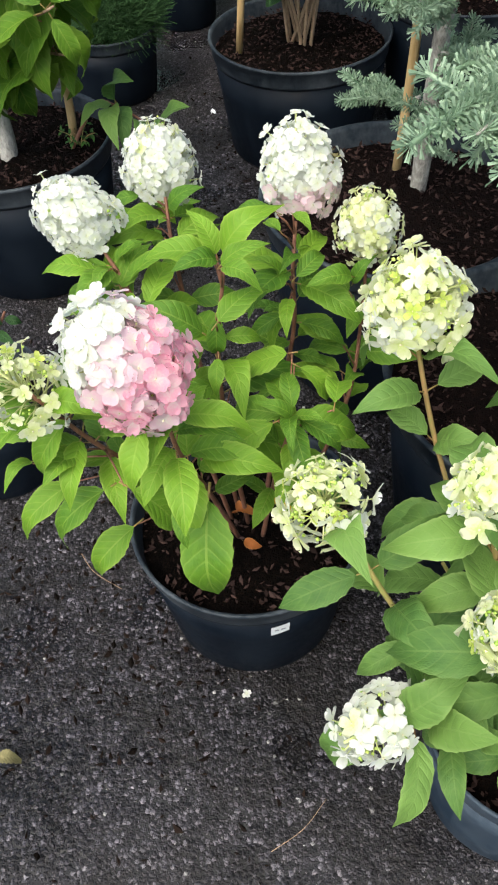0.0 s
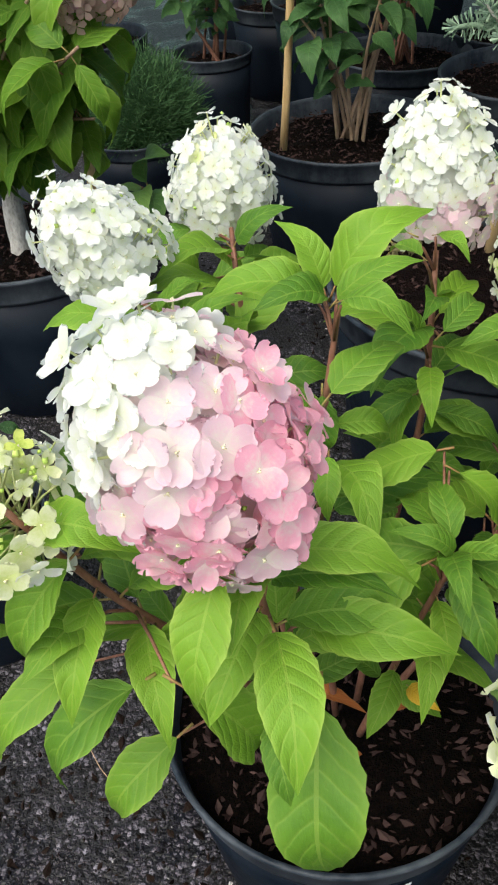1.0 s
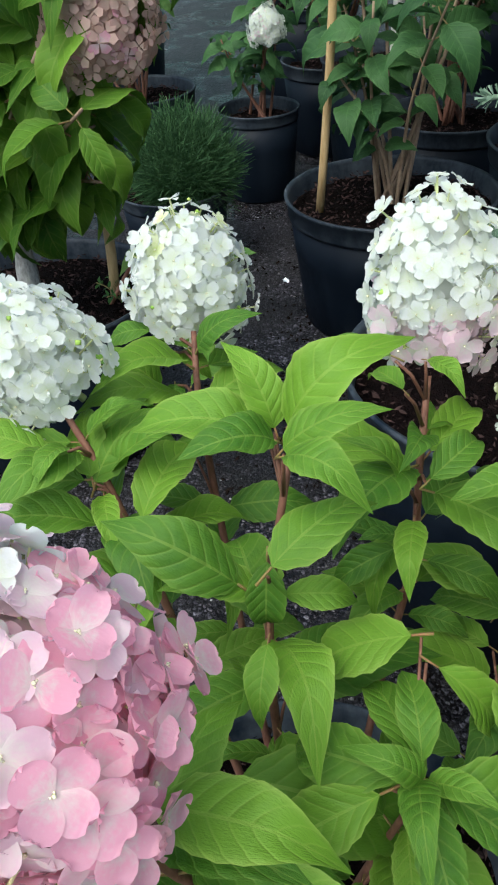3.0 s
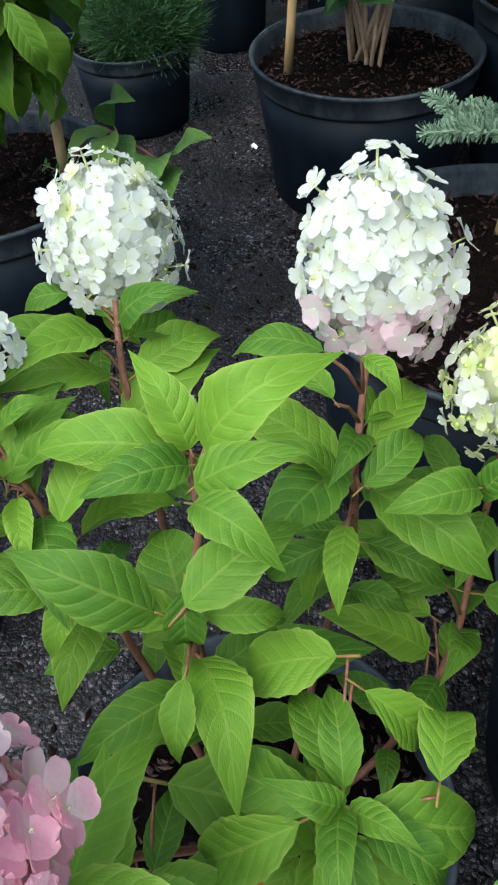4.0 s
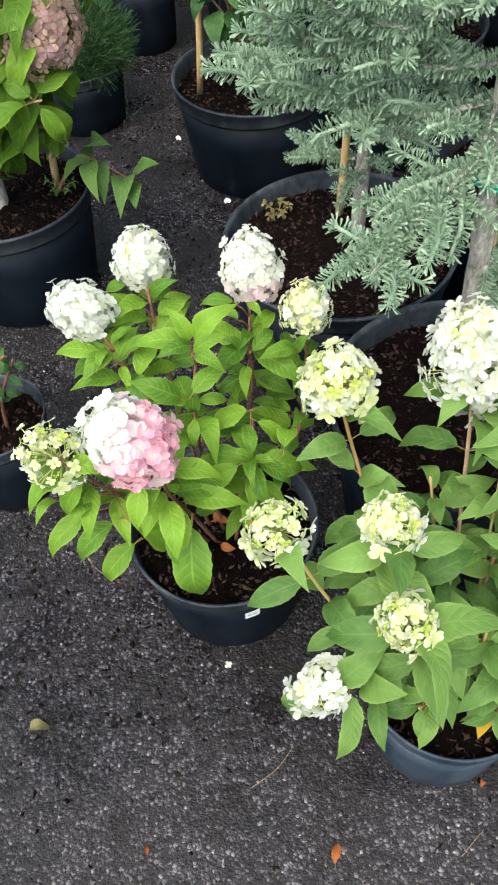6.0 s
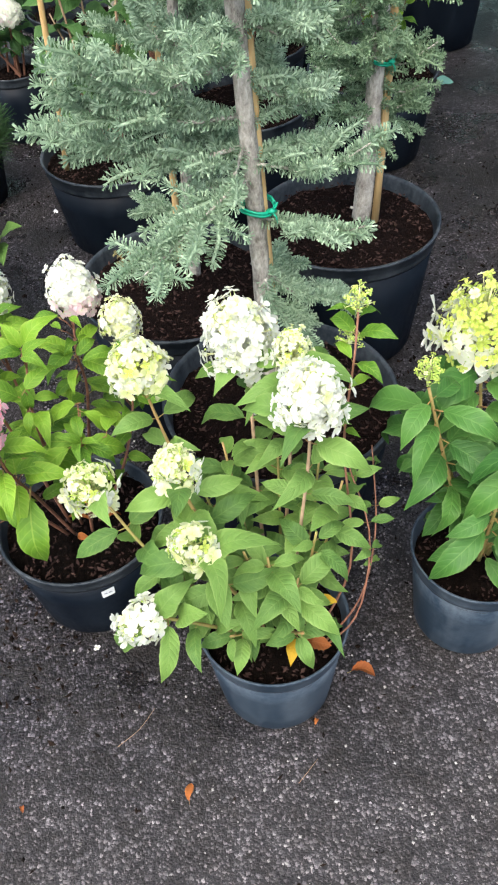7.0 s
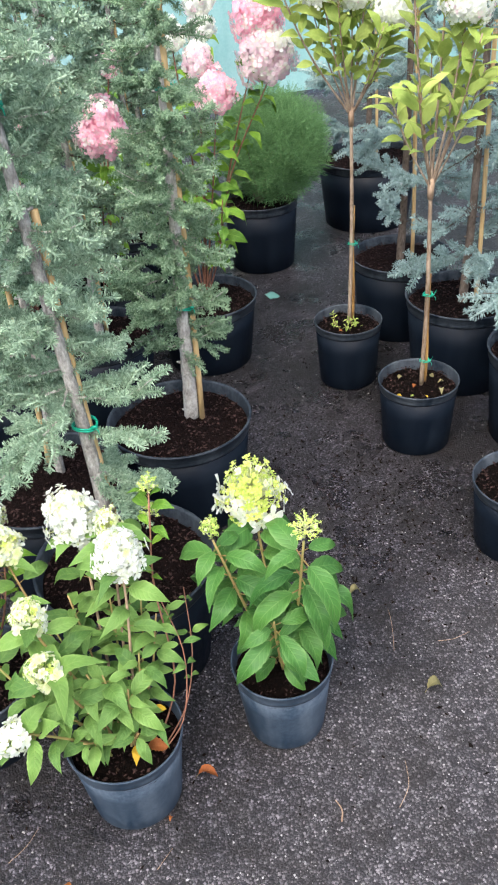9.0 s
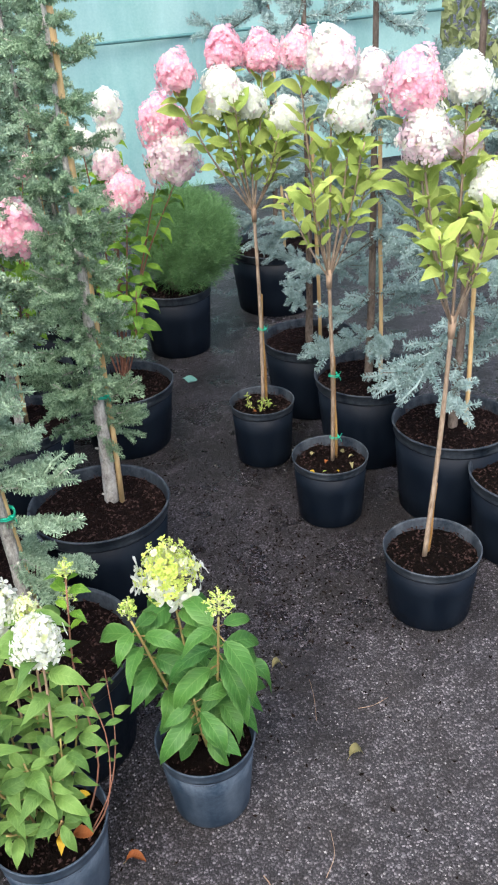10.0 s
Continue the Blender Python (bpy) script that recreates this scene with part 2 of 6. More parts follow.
M_LEAF_C = leaf_material("leaf_deep_green", (0.022, 0.085, 0.018), (0.075, 0.19, 0.036), (0.2, 0.34, 0.11), 0.42, 8.0, 0.22)
M_LEAF_Y = leaf_material("leaf_yellow_green", (0.19, 0.28, 0.05), (0.4, 0.48, 0.12), (0.46, 0.5, 0.16), 0.6, 8.0, 0.15)
M_LEAF_DULL = leaf_material("leaf_dull_olive", (0.13, 0.12, 0.05), (0.26, 0.23, 0.11), (0.3, 0.26, 0.14), 0.75, 8.0, 0.15)
M_LEAF_D = leaf_material("leaf_shade_green", (0.02, 0.06, 0.018), (0.065, 0.15, 0.04), (0.14, 0.25, 0.08))
M_LEAF_DRY = leaf_material("leaf_withered", (0.2, 0.06, 0.018), (0.36, 0.12, 0.03), (0.4, 0.2, 0.07), 0.7)
M_LEAF_GOLD = leaf_material("leaf_gold", (0.42, 0.26, 0.02), (0.62, 0.4, 0.03), (0.6, 0.4, 0.05), 0.6)
M_PETIOLE = grainy("petiole_green_red", (0.16, 0.2, 0.04), (0.28, 0.1, 0.06), 60.0, 0.55, 1.0, 0.2)
M_STEM = grainy("stem_red_brown", (0.11, 0.045, 0.028), (0.26, 0.125, 0.08), 90.0, 0.6, 0.3, 0.3, 0.001)
M_STEM_GREEN = grainy("stem_green", (0.2, 0.22, 0.06), (0.34, 0.2, 0.09), 70.0, 0.6, 0.3, 0.2, 0.001)
M_TWIG = grainy("twig_tan", (0.2, 0.13, 0.08), (0.42, 0.3, 0.2), 60.0, 0.75, 0.3, 0.4, 0.001)
M_BARK = grainy("bark_grey_brown", (0.16, 0.145, 0.13), (0.54, 0.52, 0.47), 46.0, 0.9, 0.5, 1.0, 0.006)
M_BARK_DARK = grainy("bark_dark", (0.06, 0.045, 0.035), (0.2, 0.16, 0.13), 40.0, 0.9, 0.4, 0.9, 0.003)
M_STAKE = grainy("bamboo_stake", (0.42, 0.27, 0.11), (0.64, 0.47, 0.24), 40.0, 0.6, 0.15, 0.2, 0.001)
M_CANE = grainy("cane_golden_brown", (0.16, 0.075, 0.02), (0.46, 0.27, 0.09), 30.0, 0.45, 0.25, 0.25, 0.001)
M_TRUNK = grainy("trunk_brown_tan", (0.13, 0.085, 0.05), (0.38, 0.3, 0.22), 45.0, 0.6, 0.3, 0.4, 0.001)
M_TIE = mat("green_tie_band", (0.01, 0.36, 0.22), 0.45)
M_WHITE = petal_material("petal_white", (0.77, 0.81, 0.65), (0.835, 0.85, 0.815), (0.8, 0.83, 0.73), 0.6, 0.57)
M_CREAM = petal_material("petal_cream", (0.7, 0.77, 0.32), (0.86, 0.88, 0.62), (0.8, 0.84, 0.52), 0.6, 0.56)
M_LIME = petal_material("petal_lime", (0.42, 0.54, 0.08), (0.68, 0.76, 0.2), (0.56, 0.66, 0.15), 0.6, 0.5)
M_BLUSH = petal_material("petal_blush", (0.84, 0.81, 0.75), (0.86, 0.68, 0.745), (0.83, 0.6, 0.69), 0.6, 0.6)
M_PINK = petal_material("petal_pink", (0.88, 0.78, 0.75), (0.9, 0.5, 0.62), (0.86, 0.42, 0.56), 0.6, 0.6)
M_ROSE = petal_material("petal_rose", (0.86, 0.7, 0.7), (0.84, 0.52, 0.58), (0.8, 0.46, 0.54), 0.6, 0.5)
M_DUSK = petal_material("petal_faded", (0.6, 0.46, 0.36), (0.6, 0.41, 0.35), (0.5, 0.3, 0.26))
M_BUD = island_material("flower_buds", (0.25, 0.4, 0.06), (0.52, 0.62, 0.17), 0.6)
M_PEDICEL = grainy("pedicel_pale_green", (0.45, 0.5, 0.2), (0.62, 0.62, 0.35), 90.0, 0.6, 1.0, 0.1)
M_EYE = island_material("floret_eye", (0.6, 0.55, 0.3), (0.78, 0.75, 0.55), 0.6)
M_NEEDLE = island_material("needles_grey_green", (0.13, 0.218, 0.133), (0.41, 0.535, 0.388), 0.75, 0.25)
M_NEEDLE_DARK = island_material("needles_green", (0.085, 0.16, 0.085), (0.335, 0.46, 0.295), 0.75, 0.25)
M_NEEDLE_BLUE = island_material("needles_blue", (0.17, 0.27, 0.255), (0.43, 0.54, 0.51), 0.75, 0.2)
M_PINE = island_material("needles_pine", (0.04, 0.11, 0.04), (0.17, 0.31, 0.12), 0.65, 0.15)
# pine needles again, with the shade at the back put into their colour
M_PINE_SHADED = island_material("needles_pine_shade", (0.02, 0.055, 0.02), (0.07, 0.14, 0.05), 0.7, 0.1)
M_GRIT = island_material("grit", (0.02, 0.02, 0.02), (0.36, 0.355, 0.345), 0.85)
M_LABEL = grainy("label_white", (0.66, 0.7, 0.72), (0.8, 0.82, 0.83), 200.0, 0.5, 1.0, 0.1)
M_GREY_BAR = mat("label_print", (0.25, 0.27, 0.3), 0.6)
M_LITTER = mat("litter_teal", (0.1, 0.23, 0.2), 0.4)
M_RAIL = grainy("fence_rail", (0.06, 0.16, 0.16), (0.12, 0.24, 0.23), 30.0, 0.6, 1.0, 0.1)
M_POST = grainy("fence_post_metal", (0.25, 0.27, 0.27), (0.4, 0.42, 0.41), 30.0, 0.5, 1.0, 0.1)


def net_material():
    m = mat("shade_net", (0.1, 0.42, 0.36), 0.8, 0, 0.2)
    co = m.node_tree.nodes.new("ShaderNodeTexCoord").outputs["Object"]
    mp = m.node_tree.nodes.new("ShaderNodeMapping")
    mp.inputs["Scale"].default_value = (1.0, 1.0, 0.25)
    link(m, co, mp.inputs[0])
    n = noise_tex(m, 2.5, 5.0, mp.outputs[0], 0.6)
    w = noise_tex(m, 60.0, 2.0, co, 0.6)
    f = math_node(m, "ADD", math_node(m, "MULTIPLY", n, 0.8), math_node(m, "MULTIPLY", w, 0.2))
    col = ramp(m, f, [(0.3, (0.19, 0.38, 0.36)), (0.7, (0.39, 0.59, 0.56))])
    link(m, col, bsdf(m).inputs["Base Color"])
    bump(m, f, 0.3, 0.02)
    translucent(m, 0.35, col)
    return m


M_NET = net_material()


# ---------- mesh helpers ----------
class Geo:
    """Gathers vertices, faces, material slots and uv for one mesh."""

    def __init__(self):
        self.v, self.f, self.m, self.uv = [], [], [], []
        self.n = 0

    def add(self, verts, faces, slot=0, uv=None):
        base = self.n
        self.v.extend(tuple(map(float, p)) for p in verts)
        self.n += len(verts)
        self.f.extend(tuple(i + base for i in f) for f in faces)
        self.m.extend([slot] * len(faces))
        self.uv.extend(uv if uv is not None else [(0.5, 0.5)] * len(verts))

    def mesh(self, name, mats, smooth=True):
        me = bpy.data.meshes.new(name)
        me.from_pydata(self.v, [], self.f)
        for mt in mats:
            me.materials.append(mt)
        me.polygons.foreach_set("material_index", self.m)
        me.polygons.foreach_set("use_smooth", [smooth] * len(self.f))
        layer = me.uv_layers.new(name="UVMap")
        idx = np.empty(len(me.loops), dtype=np.int32)
        me.loops.foreach_get("vertex_index", idx)
        layer.data.foreach_set("uv", np.array(self.uv, dtype=np.float32)[idx].ravel())
        me.update()
        return me


def curve_points(pts, n):
    """n points of a smooth line through pts."""
    p = np.array([pts[0], *pts, pts[-1]], dtype=float)
    p[0], p[-1] = 2 * p[1] - p[2], 2 * p[-2] - p[-3]
    out = []
    k = len(pts) - 1
    for i in range(n):
        s = i / (n - 1) * k
        j = min(int(s), k - 1)
        t = s - j
        a, b, c, d = p[j:j + 4]
        out.append(0.5 * (2 * b + (c - a) * t + (2 * a - 5 * b + 4 * c - d) * t * t + (3 * b - a - 3 * c + d) * t ** 3))
    return np.array(out)


def tube(geo, pts, r0, r1, sides=6, slot=0, wobble=0.0, rng=random):
    pts = np.asarray(pts, dtype=float)
    n = len(pts)
    tan = np.gradient(pts, axis=0)
    ref = np.array([0.31, 0.17, 0.93]) if abs(tan[0][2]) < 0.9 * np.linalg.norm(tan[0]) else np.array([0.95, 0.2, 0.1])
    verts, faces = [], []
    for i in range(n):
        t = tan[i] / (np.linalg.norm(tan[i]) + 1e-9)
        u = ref - t * np.dot(ref, t)
        u /= np.linalg.norm(u) + 1e-9
        w = np.cross(t, u)
        r = r0 + (r1 - r0) * i / (n - 1)
        for k in range(sides):
            a = 2 * math.pi * k / sides
            rr = r * (1 + wobble * (rng.random() - 0.5))
            verts.append(pts[i] + rr * (math.cos(a) * u + math.sin(a) * w))
    for i in range(n - 1):
        for k in range(sides):
            a, b = i * sides + k, i * sides + (k + 1) % sides
            faces.append((a, b, b + sides, a + sides))
    faces.append(tuple(reversed(range(sides))))
    faces.append(tuple(range((n - 1) * sides, n * sides)))
    geo.add(verts, faces, slot)


def lathe(geo, profile, seg=56, slot=0, oval=0.0, closed=False):
    verts, faces = [], []
    for r, z in profile:
        for k in range(seg):
            a = 2 * math.pi * k / seg
            q = r * (1 + oval * math.cos(2 * a + 0.7))
            verts.append((q * math.cos(a), q * math.sin(a), z))
    rows = len(profile)
    for i in range(rows - 1):
        for k in range(seg):
            a, b = i * seg + k, i * seg + (k + 1) % seg
            faces.append((a, b, b + seg, a + seg))
    if closed:
        faces.append(tuple(reversed(range(seg))))
    geo.add(verts, faces, slot)


def thing(name, x, y, label, category, group="", z=0.0):
    ob = new(name)
    ob.empty_display_size = 0.05
    ob.location = (x, y, z)
    return tagged(ob, label, category, group)


def part(name, me, parent, m=None, label="", kind=""):
    """A mesh under a thing or under a part; m is its pose within the parent."""
    ob = new(name, me)
    ob.parent = parent
    if m is not None:
        ob.matrix_basis = m
    return tagged(ob, label, "", "", kind)


# ---------- leaves ----------
def leaf_mesh(seed, mats, width=0.25, arch=0.1, fold=0.18, curl=0.0, twist=0.0, tip=0.75, teeth=0.025, rows=16):
    """A leaf 1 long from its node along +x, with its stalk; blade curved, folded at the rib and toothed."""
    rng = random.Random(seed)
    g = Geo()
    stalk = 0.13
    path = [(0, 0, 0), (stalk * 0.5, 0, arch * 0.25), (stalk, 0, arch * 0.5)]

    def spine(u):
        x = stalk + (1 - stalk) * u
        z = arch * (0.5 + 1.9 * u * (1 - u) * 2 - 0.5 * u) - curl * max(0.0, u - 0.55) ** 2 * 3
        return x, z
    wave_a, wave_b = rng.uniform(0, 6), rng.uniform(0.02, 0.05)
    tube(g, path, 0.012, 0.009, 5, 1)
    verts, uv, faces = [], [], []
    cols = (-1.0, -0.55, 0.0, 0.55, 1.0)
    peak = max((k / 60) ** 0.72 * (1 - k / 60) ** tip for k in range(61))
    for i in range(rows + 1):
        u = i / rows
        half = width * (max(u, 0.0) ** 0.72) * (1 - u) ** tip / peak
        x, z = spine(u)
        tw = twist * (u - 0.3)
        for v in cols:
            h = half * v
            if abs(v) == 1.0:
                h *= 1 + (teeth if i % 2 else -teeth) + rng.uniform(-0.012, 0.012)
            zz = z + fold * abs(h) * 1.6 - 1.7 * h * h + wave_b * abs(v) ** 2 * math.sin(u * 9 + wave_a + (2 if v > 0 else 0)) * math.sin(math.pi * u)
            yy = h
            verts.append((x - (abs(v) == 1.0) * 0.012 * (i % 2), yy * math.cos(tw) - (zz - z) * math.sin(tw), z + yy * math.sin(tw) + (zz - z) * math.cos(tw)))
            uv.append((u, 0.5 + v * 0.5))
    nc = len(cols)
    for i in range(rows):
        for k in range(nc - 1):
            a = i * nc + k
            faces.append((a, a + nc, a + nc + 1, a + 1))
    g.add(verts, faces, 0, uv)
    return g.mesh("leaf", mats)


def leaf_set(blade, base, width=0.25, limp=1.0):
    rng = random.Random(base)
    out = []
    for i in range(9):
        out.append(leaf_mesh(base + i, [blade, M_PETIOLE], width * rng.uniform(0.88, 1.1), limp * rng.uniform(0.05, 0.2), rng.uniform(0.1, 0.5), limp * rng.uniform(0.0, 0.5), rng.uniform(-0.6, 0.6), rng.uniform(0.88, 1.12)))
    return out


LEAVES_A = leaf_set(M_LEAF_A, 100, 0.195)
LEAVES_B = leaf_set(M_LEAF_B, 200, 0.197)
LEAVES_C = leaf_set(M_LEAF_C, 300, 0.175)
LEAVES_Y = leaf_set(M_LEAF_Y, 400, 0.175, 0.4)
LEAVES_D = leaf_set(M_LEAF_D, 500, 0.215)
LEAVES_GOLD = leaf_set(M_LEAF_GOLD, 600, 0.25)[:3]
LEAVES_DULL = [leaf_mesh(720 + i, [M_LEAF_DULL, M_PETIOLE], 0.3, 0.3, 0.5, 0.6, 0.7, 0.8, 0.08, 14) for i in range(2)]
LEAVES_DRY = [leaf_mesh(700 + i, [M_LEAF_DRY, M_PETIOLE], 0.24, 0.28, 0.7, -0.4 + 0.5 * i, 0.9 - 0.5 * i, 0.8, 0.09, 14) for i in range(4)]


def chord_pose(a, b, up=(0, 0, 1), roll=0.0, wide=1.0):
    """The pose that lays a thing 1 long on +x from a to b, its upper side towards up."""
    a, b = Vector(a), Vector(b)
    x = b - a
    length = x.length
    x.normalize()
    z = Vector(up) - x * x.dot(Vector(up))
    if z.length < 0.05:
        z = Vector((0, -1, 0.3)) - x * x.dot(Vector((0, -1, 0.3)))
    z.normalize()
    y = z.cross(x)
    m = Matrix((x, y, z)).transposed().to_4x4()
    return Matrix.Translation(a) @ m @ Matrix.Rotation(roll, 4, "X") @ Matrix.Diagonal((length, length * wide, length, 1))


def put_leaf(parent, origin, pool, a, b, rng, up=(0, -0.25, 1), roll=0.35, wide=1.0):
    m = Matrix.Translation(-Vector(origin)) @ chord_pose(a, b, up, rng.uniform(-roll, roll), wide * rng.uniform(0.92, 1.1))
    return part("leaf", rng.choice(pool), parent, m)


def stem_part(owner, origin, pts, r0, r1, material, name="stem", n=14, sides=7, rng=random, joins=()):
    g = Geo()
    path = curve_points([Vector(p) - Vector(origin) for p in pts], n)
    # nodes swell the stem a little
    tube(g, path, r0, r1, sides, 0, 0.12, rng)
    for q in joins:
        q = np.array(Vector(q) - Vector(origin))
        d = np.linalg.norm(path - q, axis=1)
        k = int(d.argmin())
        k = max(0, k - 1)
        if d.min() < 0.1:
            tube(g, [path[k], path[k] * 0.5 + q * 0.5 + np.array([0, 0, 0.004]), q], r1 * 0.65, r1 * 0.45, 5, 0)
    return part(name, g.mesh(name, [material]), owner), path + np.array(Vector(origin))


def leaf_pairs(stem, origin, path, pool, rng, start, end, count, length, rise=0.35, turn=0.0, jitter=0.25, up=(0, -0.25, 1), roll=0.35, last_small=True):
    """Crossed pairs of leaves along a stem."""
    for i in range(count):
        s = start + (end - start) * (i / max(1, count - 1)) + rng.uniform(-0.02, 0.02)
        k = min(len(path) - 2, max(0, s * (len(path) - 1)))
        j = int(k)
        p = path[j] + (path[j + 1] - path[j]) * (k - j)
        t = Vector(path[j + 1] - path[j]).normalized()
        side = t.cross(Vector((0.2, 0.1, 1) if abs(t.z) < 0.9 else (1, 0, 0))).normalized()
        a = turn + i * math.pi / 2 + rng.uniform(-jitter, jitter)
        ln = length * (0.62 + 0.38 * math.sin(math.pi * min(1, 0.35 + 0.65 * (1 - i / max(1, count)))))
        if last_small and i == count - 1:
            ln *= 0.7
        for h in (0, math.pi):
            d = Matrix.Rotation(a + h, 3, t) @ side
            q = rise + rng.uniform(-0.3, 0.25)
            d = (d + t * q + Vector((0, 0, -0.12))).normalized()
            f = ln * rng.uniform(0.82, 1.12)
            put_leaf(stem, origin, pool, p, Vector(p) + d * f, rng, up, roll)


# ---------- flowers ----------
def floret_mesh(seed, mats, petals=4, width=0.5, cup=0.16, nu=5, nv=4, eye=True):
    """A floret of radius 1 facing +z: round petals that overlap, two of them above the other two."""
    rng = random.Random(seed)
    g = Geo()
    for p in range(petals):
        a = 2 * math.pi * p / petals + rng.uniform(-0.14, 0.14)
        ca, sa = math.cos(a), math.sin(a)
        ln = rng.uniform(0.86, 1.08)
        w0 = width * rng.uniform(0.9, 1.12)
        lift = rng.uniform(-0.06, 0.2) + (0.09 if p % 2 else 0.0)
        bend = rng.uniform(-0.3, 0.1)
        wave, phase = rng.uniform(0.02, 0.06), rng.uniform(0, 6)
        notch = rng.uniform(0.0, 0.06)
        verts, uv, faces = [], [], []
        for i in range(nu + 1):
            u = math.sin(0.5 * math.pi * i / nu) ** 0.9
            half = w0 * max(0.13, math.sqrt(max(0.0, 1 - ((u - 0.58) / (0.6 if u < 0.58 else 0.425)) ** 2)))
            for k in range(nv + 1):
                v = k / nv * 2 - 1
                x = ln * (0.04 + 0.96 * u) - 0.1 * v * v * (u > 0.97) - notch * (1 - abs(v)) * (u > 0.97)
                y = half * v
                z = cup * (0.5 * v * v * u + 0.25 * u) + lift * u + bend * u * u + wave * math.sin(3.2 * v + 4 * u + phase) * u
                verts.append((x * ca - y * sa, x * sa + y * ca, z + 0.016 * (p % 2)))
                uv.append((u, 0.5 + 0.5 * v))
        for i in range(nu):
            for k in range(nv):
                q = i * (nv + 1) + k
                faces.append((q, q + nv + 1, q + nv + 2, q + 1))
        g.add(verts, faces, 0, uv)
    if eye:
        for dx, dy, s in ((0, 0, 0.065), (0.07, 0.05, 0.035), (-0.06, 0.05, 0.035)):
            o = [(dx + s, dy, 0.07), (dx, dy + s, 0.07), (dx - s, dy, 0.07), (dx, dy - s, 0.07), (dx, dy, 0.07 + s * 1.4), (dx, dy, 0.0)]
            g.add(o, [(0, 1, 4), (1, 2, 4), (2, 3, 4), (3, 0, 4), (1, 0, 5), (2, 1, 5), (3, 2, 5), (0, 3, 5)], 1)
    return g.mesh("floret", mats)


def floret_set(material, base, width=0.44, petals=4, nu=4, nv=2):
    return [floret_mesh(base + i, [material, M_EYE], petals, width, 0.1 + 0.06 * i, nu, nv) for i in range(5)]


F_WHITE, F_CREAM, F_LIME = floret_set(M_WHITE, 10), floret_set(M_CREAM, 20, 0.38), floret_set(M_LIME, 30, 0.32)
F_BLUSH = floret_set(M_BLUSH, 40, 0.45)
F_STAR, F_OPEN = floret_set(M_WHITE, 80, 0.29), floret_set(M_WHITE, 130, 0.34)
N_WHITE, N_BLUSH, N_PINK = (floret_set(m, 90 + 10 * i, 0.5, 4, 6, 4) for i, m in enumerate((M_WHITE, M_BLUSH, M_PINK)))


def egg_radius(s, wide_at=0.38):
    if s > wide_at:
        return math.sqrt(max(0.0, 1 - ((s - wide_at) / (1.003 - wide_at)) ** 2))
    return math.sqrt(max(0.0, 1 - ((wide_at - s) / (wide_at + 0.1)) ** 2))


def egg_points(n, height, radius, rng, wide_at=0.38, cone=0.0):
    """Points on an egg about +z from its foot, with the way out at each."""
    out = []
    heights = np.linspace(0.0, 1.0, 200)
    rr = np.array([egg_radius(s, wide_at) * (1 - cone * s) * radius for s in heights])
    area = (np.maximum(rr, 0.05 * radius) * np.hypot(np.gradient(rr), height / 200)).cumsum()
    area /= area[-1]
    for i in range(n):
        s = float(np.interp((i + 0.5) / n, area, heights))
        a = i * 2.39996 + rng.uniform(-0.25, 0.25)
        r = egg_radius(s, wide_at) * (1 - cone * s) * radius
        slope = (s - wide_at) * height * 0.55
        normal = Vector((math.cos(a) * (r + 0.15 * radius), math.sin(a) * (r + 0.15 * radius), slope)).normalized()
        out.append((Vector((math.cos(a) * r, math.sin(a) * r, s * height)), normal, s))
    return out


def axis_matrix(foot, axis, spin=0.0):
    q = Vector(axis).to_track_quat("Z", "Y").to_matrix().to_4x4()
    return Matrix.Translation(foot) @ q @ Matrix.Rotation(spin, 4, "Z")


def core_egg(g, height, radius, wide_at, cone, slot, rng):
    """The crowded inner florets, as one lumpy body inside the head."""
    rows, seg = 7, 10
    verts, faces = [], []
    for i in range(rows + 1):
        s = 0.08 + 0.72 * i / rows
        for k in range(seg):
            a = 6.2832 * k / seg
            r = max(0.03 * radius, egg_radius(s, wide_at) * (1 - cone * s) * radius * rng.uniform(0.82, 1.08))
            verts.append((r * math.cos(a), r * math.sin(a), height * s))
    for i in range(rows):
        for k in range(seg):
            a, b = i * seg + k, i * seg + (k + 1) % seg
            faces.append((a, b, b + seg, a + seg))
    faces.append(tuple(reversed(range(seg))))
    faces.append(tuple(range(rows * seg, (rows + 1) * seg)))
    g.add(verts, faces, slot, [(0.9, 0.5)] * len(verts))


